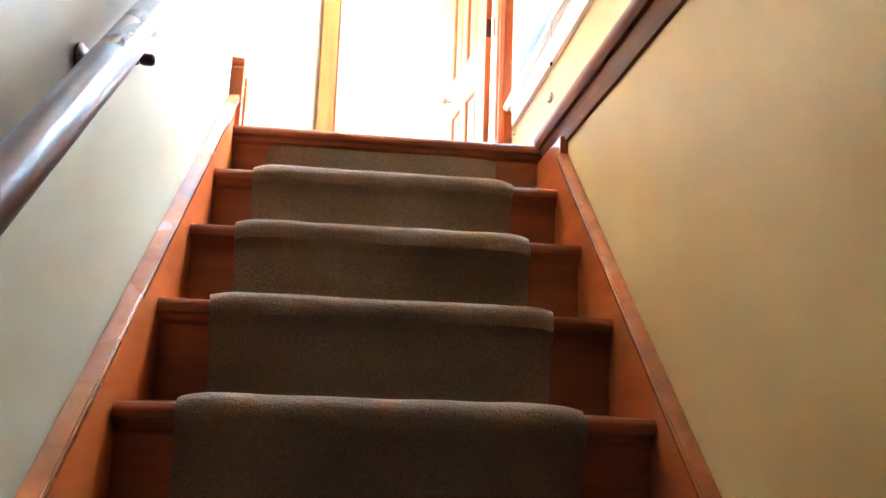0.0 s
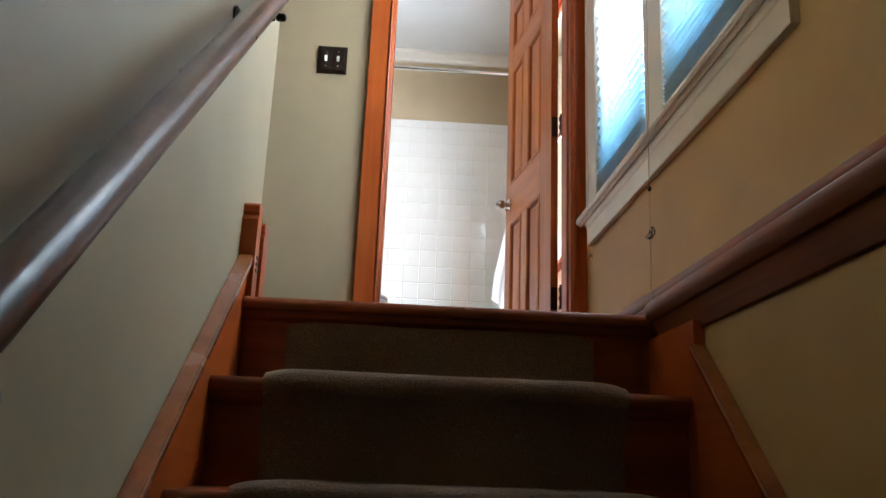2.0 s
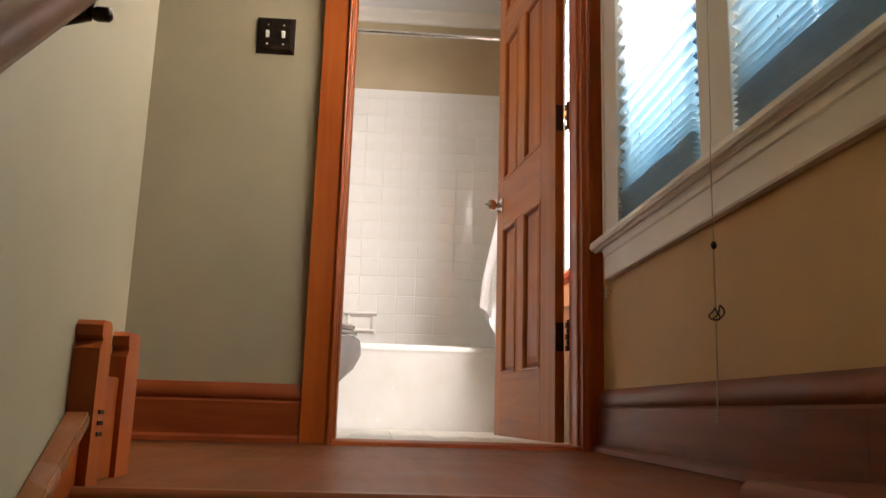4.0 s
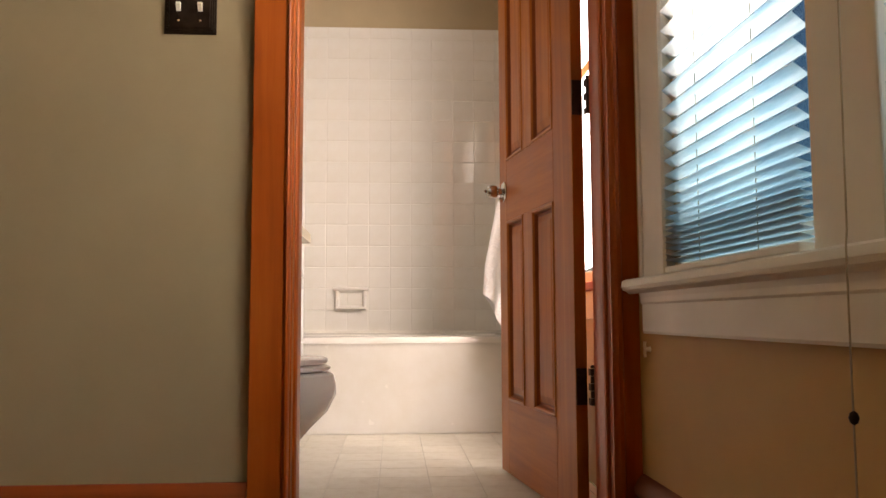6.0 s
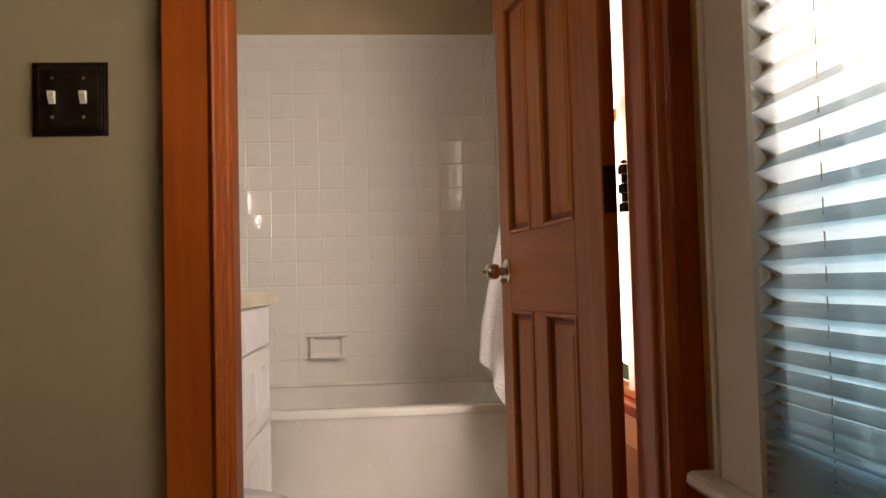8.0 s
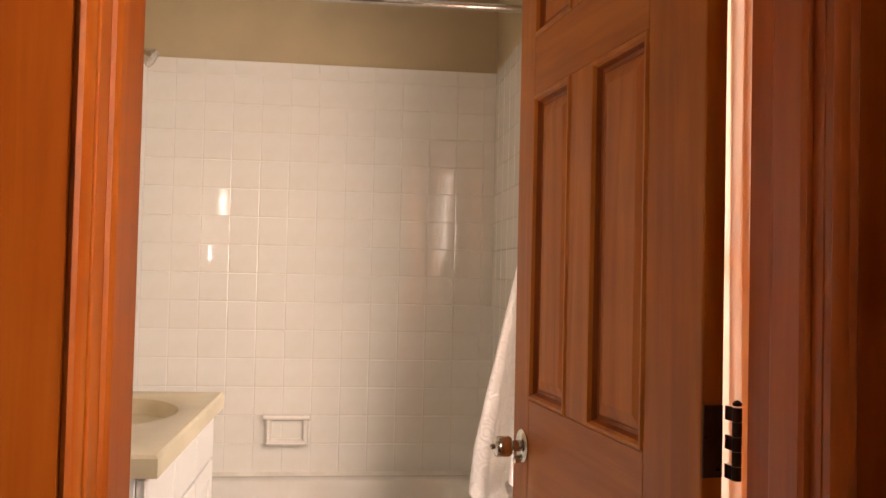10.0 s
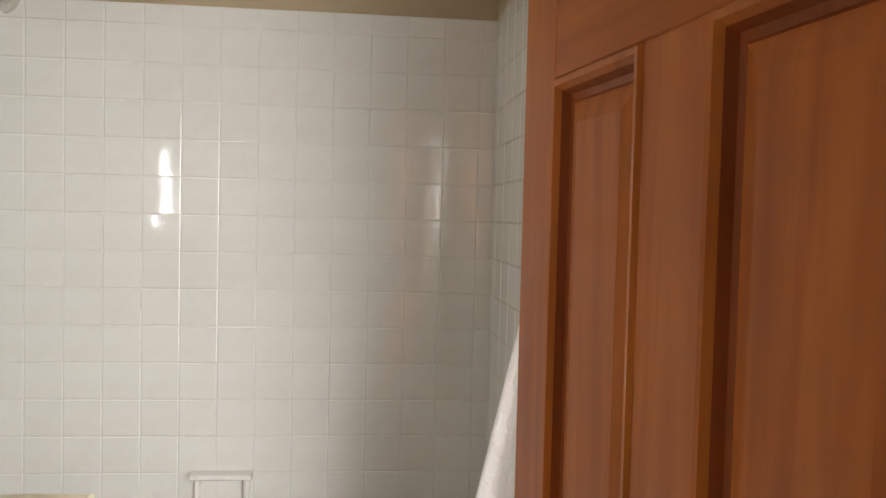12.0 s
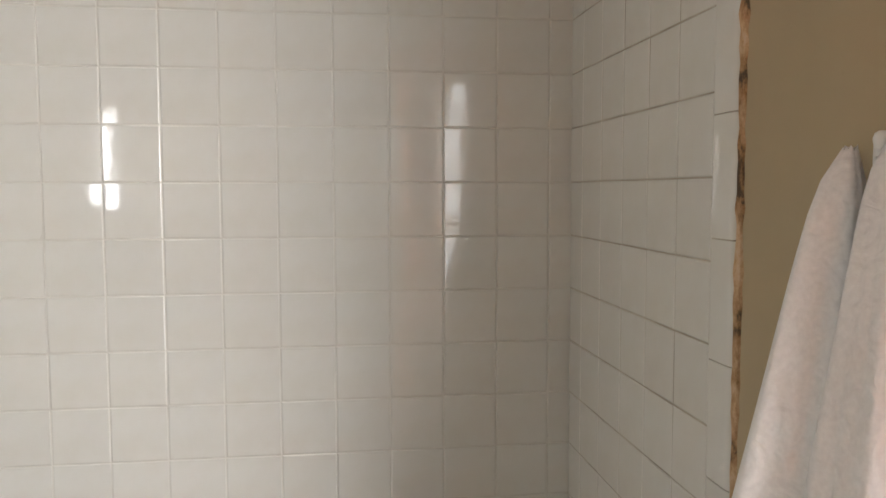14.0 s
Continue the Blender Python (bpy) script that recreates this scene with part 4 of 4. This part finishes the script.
def build_toilet():
    cy = 0.62
    th = base("toilet", (-0.05, cy, 0), "white china toilet with a closed lid", "toilet")
    secs = [(0.0, -0.12, 0.285, 0.115), (0.02, -0.12, 0.283, 0.112), (0.10, -0.11, 0.262, 0.10), (0.15, -0.09, 0.258, 0.11), (0.185, -0.06, 0.258, 0.13), (0.23, -0.03, 0.275, 0.155), (0.28, -0.005, 0.275, 0.175), (0.315, 0.0, 0.268, 0.18), (0.335, 0.0, 0.262, 0.18), (0.342, 0.0, 0.25, 0.172)]
    part("bowl", loft([ellipse(cx, cy, z, rx, ry) for z, cx, rx, ry in secs]), M_CHINA, th, smooth=True)
    def slab(z0, z1, cx, rx, ry, e):
        return loft([ellipse(cx, cy, z0, rx - e, ry - e), ellipse(cx, cy, z0 + e, rx, ry), ellipse(cx, cy, z1 - e, rx, ry), ellipse(cx, cy, z1, rx - 2 * e, ry - 2 * e), ellipse(cx, cy, z1 + 0.002, rx * 0.4, ry * 0.4)])
    part("seat", slab(0.347, 0.362, 0.0, 0.253, 0.180, 0.004), M_CHINA, th, smooth=True)
    part("lid", slab(0.3665, 0.385, -0.005, 0.250, 0.178, 0.005), M_CHINA, th, smooth=True)
    part("tank", box(-0.465, -0.27, cy - 0.22, cy + 0.22, 0.345, 0.70, 0.02, 4), M_CHINA, th, smooth=True)
    part("tank_lid", box(-0.472, -0.26, cy - 0.228, cy + 0.228, 0.7005, 0.735, 0.012, 3), M_CHINA, th, smooth=True)
    part("flush_lever", tube([(-0.268, cy - 0.16, 0.645), (-0.250, cy - 0.16, 0.645), (-0.246, cy - 0.10, 0.635)], 0.006), M_CHROME, th, "", True)


build_toilet()


def build_vanity():
    x0, x1, y0, y1 = BATH_L + 0.002, 0.050, 0.93, 1.752
    th = base("vanity_cabinet", (-0.2, 1.3, 0), "white painted vanity cabinet with paneled doors and drawers", "cabinet")
    part("body", box(x0, x1 - 0.02, y0, y1, 0.09, 0.815, 0.002, 1), M_WHITE_CAB, th)
    part("toe_kick", box(x0, x1 - 0.08, y0 + 0.02, y1 - 0.002, 0.0, 0.0895), M_WHITE_CAB, th)
    def front(name, a, b, z0, z1, raised):
        steps = [(0.0, -0.018), (0.0, -0.003), (0.004, 0.0)]
        if raised:
            steps += [(0.045, 0.0), (0.050, -0.007), (0.062, -0.007), (0.078, -0.001)]
        return part(name, sunk_panel(a, b, z0, z1, steps, lambda s, z, q: (x1 + q, s, z)), M_WHITE_CAB, th)
    n = 3
    w = (y1 - y0) / n
    for i in range(n):
        a, b = y0 + i * w + 0.004, y0 + (i + 1) * w - 0.004
        front("drawer", a, b, 0.672, 0.808, False)
        front("door", a, b, 0.40, 0.664, True)
        front("door", a, b, 0.10, 0.392, True)
    c = base("countertop", (-0.2, 1.3, 0.82), "cream cultured marble vanity top with a moulded oval basin", "countertop")
    bm = bmesh.new()
    zt, zb, ox1, oy0, oy1 = 0.862, 0.817, 0.076, 0.915, 1.762
    cx, cy, rx, ry = -0.19, 1.42, 0.195, 0.24
    n = 48
    outer = []
    for i in range(n):
        a = 2 * math.pi * i / n
        c_, s_ = math.cos(a), math.sin(a)
        k = min(((ox1 - cx) / c_ if c_ > 1e-6 else (x0 - cx) / c_ if c_ < -1e-6 else 9), ((oy1 - cy) / s_ if s_ > 1e-6 else (oy0 - cy) / s_ if s_ < -1e-6 else 9))
        outer.append((cx + k * c_, cy + k * s_))
    for qx, qy in ((ox1, oy0), (ox1, oy1), (x0, oy0), (x0, oy1)):
        near = min(range(n), key=lambda i: (outer[i][0] - qx) ** 2 + (outer[i][1] - qy) ** 2)
        outer[near] = (qx, qy)
    def oval(f, z):
        return [(cx + f * rx * math.cos(2 * math.pi * i / n), cy + f * ry * math.sin(2 * math.pi * i / n), z) for i in range(n)]
    loft([[(x, y, zb) for x, y in outer], [(x, y, zt - 0.006) for x, y in outer], [(x + (0.006 if x < cx else -0.006), y + (0.006 if y < cy else -0.006), zt) for x, y in outer],
          oval(1.06, zt), oval(1.0, zt - 0.006), oval(0.93, zt - 0.05), oval(0.7, zt - 0.10), oval(0.3, zt - 0.118), oval(0.05, zt - 0.12)], bm)
    part("basin_top", bm, M_COUNTER, c, smooth=True)
    f = base("vanity_faucet", (-0.43, 1.42, zt), "chrome basin faucet on the vanity top", "faucet")
    part("body", turned([(0, 0), (0.026, 0.001), (0.024, 0.012), (0.016, 0.02), (0.014, 0.08), (0, 0.085)], pose(-0.43, 1.42, zt + 0.0005)), M_CHROME, f, "", True)
    part("spout", tube([(-0.43, 1.42, zt + 0.07), (-0.36, 1.42, zt + 0.10), (-0.30, 1.42, zt + 0.095), (-0.29, 1.42, zt + 0.075)], 0.010, 12), M_CHROME, f, "", True)


build_vanity()


def build_towel():
    hk = base("towel_hook", (BATH_R, 1.52, 1.47), "white robe hook on the tan wall", "hook")
    part("plate", box(BATH_R - 0.006, BATH_R - 0.0005, 1.552, 1.578, 1.431, 1.471, 0.003), M_WHITE_CAB, hk)
    part("prong", tube([(BATH_R - 0.005, 1.565, 1.454), (BATH_R - 0.024, 1.535, 1.452), (BATH_R - 0.032, 1.530, 1.456), (BATH_R - 0.031, 1.530, 1.464)], 0.006, 10), M_WHITE_CAB, hk, "", True)
    part("knob", turned([(0, -0.010), (0.006, -0.008), (0.0075, 0), (0.006, 0.005), (0.003, 0.007), (0, 0.0075)], pose(BATH_R - 0.031, 1.530, 1.468), 16), M_WHITE_CAB, hk, "", True)
    bm = bmesh.new()
    n = 72
    def fold(cx0, cy0, cx1, cy1, rx1, ry1, z_top, z_bot, seed, waves):
        rings = []
        for k in range(31):
            f = k / 30
            z = z_top + (z_bot - z_top) * f
            grow = min(1.0, 0.17 + 1.0 * f ** 0.92) if k > 1 else (0.06, 0.19)[k]
            cx, cy = cx0 + (cx1 - cx0) * f ** 0.8, cy0 + (cy1 - cy0) * f ** 0.8
            ring = []
            for i in range(n):
                a = 2 * math.pi * i / n
                w = 1 + (0.16 * math.sin(waves * a + seed + 0.8 * f) + 0.07 * math.sin(2.3 * waves * a + seed * 2)) * min(1, 0.35 + f)
                hem = 0.075 * math.sin(2 * a + seed) * f ** 4
                x = cx + rx1 * grow * w * math.cos(a)
                ring.append((min(x, BATH_R - 0.008), cy + ry1 * grow * w * math.sin(a), z + hem + 0.006 * noise.noise((a * 2, f * 6, seed))))
            rings.append(ring)
        loft(rings, bm)
    fold(1.000, 1.512, 0.958, 1.485, 0.082, 0.105, 1.468, 0.60, 0.4, 5)
    fold(0.998, 1.572, 0.918, 1.60, 0.10, 0.10, 1.462, 0.52, 1.9, 4)
    tagged(part("towel", bm, M_TERRY, smooth=True), "white terry towel hanging in folds from a hook", "towel")


build_towel()

# ---- tiles, last ----
T, GAP = 0.1127, 0.0019


def tile_mesh(w, h, d, r=0.0025):
    """A tile face to -y, w by h, with pillowed edges, standing on the plane y = 0."""
    bm = bmesh.new()
    rings = []
    for inset, y in ((0.0, 0.0), (0.0, -d + 0.0018), (r * 0.45, -d + 0.0005), (r, -d)):
        rings.append([bm.verts.new((sx * (w / 2 - inset), y, sz * (h / 2 - inset))) for sx, sz in ((-1, -1), (1, -1), (1, 1), (-1, 1))])
    for a, b in zip(rings, rings[1:]):
        for i in range(4):
            bm.faces.new((a[i], a[(i + 1) % 4], b[(i + 1) % 4], b[i]))
    bm.faces.new(rings[-1])
    bmesh.ops.recalc_face_normals(bm, faces=bm.faces[:])
    me = bpy.data.meshes.new("tile")
    bm.to_mesh(me)
    bm.free()
    me.materials.append(M_TILE)
    return me


def tile_field(name, label, m, cols, rows, backing, grout=None):
    """Tiles over a field: cols and rows are lists of (start, end); m carries the field's plane (x across, z up, face to -y)."""
    bm = bmesh.new()
    x0, x1, z0, z1 = backing
    box(x0, x1, -0.0045, 0.004, z0, z1, bm=bm)
    field = part(name, bm, grout or M_GROUT)
    field.matrix_basis = m
    tagged(field, label, "tiled wall", kind="structure")
    made = {}
    for a0, a1 in cols:
        for b0, b1 in rows:
            key = (round(a1 - a0, 4), round(b1 - b0, 4))
            if key not in made:
                made[key] = tile_mesh(key[0] - GAP, key[1] - GAP, 0.0042 + 0.0017)
            ob = new("tile", made[key])
            ob.parent = field
            ob.matrix_basis = pose((a0 + a1) / 2 + random.uniform(-0.0003, 0.0003), random.uniform(-0.0004, 0.0002), (b0 + b1) / 2,
                                   random.gauss(0, 0.3), 0, random.gauss(0, 0.3))


def cuts(first, step, lo, hi):
    """Joints at first + k * step between lo and hi, as spans."""
    ks = [first + k * step for k in range(-40, 41)]
    pts = [lo] + [p for p in ks if lo + 0.012 < p < hi - 0.012] + [hi]
    return list(zip(pts, pts[1:]))


TOP = 2.065
ROWS = cuts(1.44, T, 0.418, TOP)
tile_field("tile_field_back", "white glazed square wall tiles behind the bathtub", pose(0, BATH_Y1, 0), cuts(0.977, T, BATH_L + 0.001, BATH_R - 0.0005), ROWS, (BATH_L + 0.001, BATH_R - 0.0005, 0.416, TOP))
# right wall: x across runs from the corner towards the room
RIGHT = Matrix.Translation((BATH_R, 0, 0)) @ pose(0, 0, 0, 0, 0, -90)
tile_field("tile_field_right", "white glazed square wall tiles at the tub's end wall", RIGHT, cuts(-1.898, T, -2.543, -1.898), ROWS, (-2.543, -1.840, 0.02, TOP), M_GROUT_DIRTY)
# bullnose edge tiles of the end wall, and the stained caulk line beside them


def bullnose_edge():
    field = bpy.data.objects["tile_field_right"]
    for a, b in cuts(1.522, 0.163, 0.03, TOP):
        prof = [(-1.8965, 0.0), (-1.8965, -0.0064), (-1.850, -0.0064), (-1.838, -0.005), (-1.834, -0.002), (-1.833, 0.0)]
        ob = part("bullnose_tile", prism(prof, "z", a + 0.001, b - 0.001), M_TILE, field, smooth=True, world_space=False)
    ys = [0.02 + i * 0.02 for i in range(103)]
    rings = []
    for i, z in enumerate(ys):
        w = 0.005 + 0.008 * abs(noise.noise((z * 26, 0, 0))) + 0.004 * abs(noise.noise((z * 90, 4, 0)))
        rings.append([(BATH_R + 0.001, 1.8325, z), (BATH_R - w * 0.8, 1.8325, z), (BATH_R - w * 0.4, 1.8325 - w, z), (BATH_R + 0.001, 1.8325 - w * 1.3, z)])
    tagged(part("caulk_line", loft(rings), M_CAULK), "stained orange caulk line beside the tiles", "trim", kind="structure")


bullnose_edge()
LEFTW = Matrix.Translation((BATH_L, 0, 0)) @ pose(0, 0, 0, 0, 0, 90)
tile_field("tile_field_left", "white glazed square wall tiles at the shower wall", LEFTW, cuts(1.888, T, 1.80, 2.543), ROWS, (1.80, 2.543, 0.416, TOP))


def bathroom_floor():
    fl = tagged(part("floor_bath", box(BATH_L, BATH_R, 0.066, BATH_Y1, -0.12, -0.003), M_GROUT), "cream tiled bathroom floor", "floor", kind="structure")
    made = {}
    for a0, a1 in cuts(0.39, 0.1525, BATH_L + 0.002, BATH_R - 0.002):
        for b0, b1 in cuts(1.60, 0.1525, 0.152, 1.77):
            key = (round(a1 - a0, 4), round(b1 - b0, 4))
            if key not in made:
                bm = box(-key[0] / 2 + 0.0012, key[0] / 2 - 0.0012, -key[1] / 2 + 0.0012, key[1] / 2 - 0.0012, -0.004, 0.0, 0.0008, 1)
                me = bpy.data.meshes.new("tile")
                bm.to_mesh(me)
                bm.free()
                me.materials.append(M_FLOOR)
                made[key] = me
            ob = new("tile", made[key])
            ob.parent = fl
            ob.matrix_basis = pose((a0 + a1) / 2, (b0 + b1) / 2, -0.0002 + random.uniform(-0.0003, 0.0))


bathroom_floor()
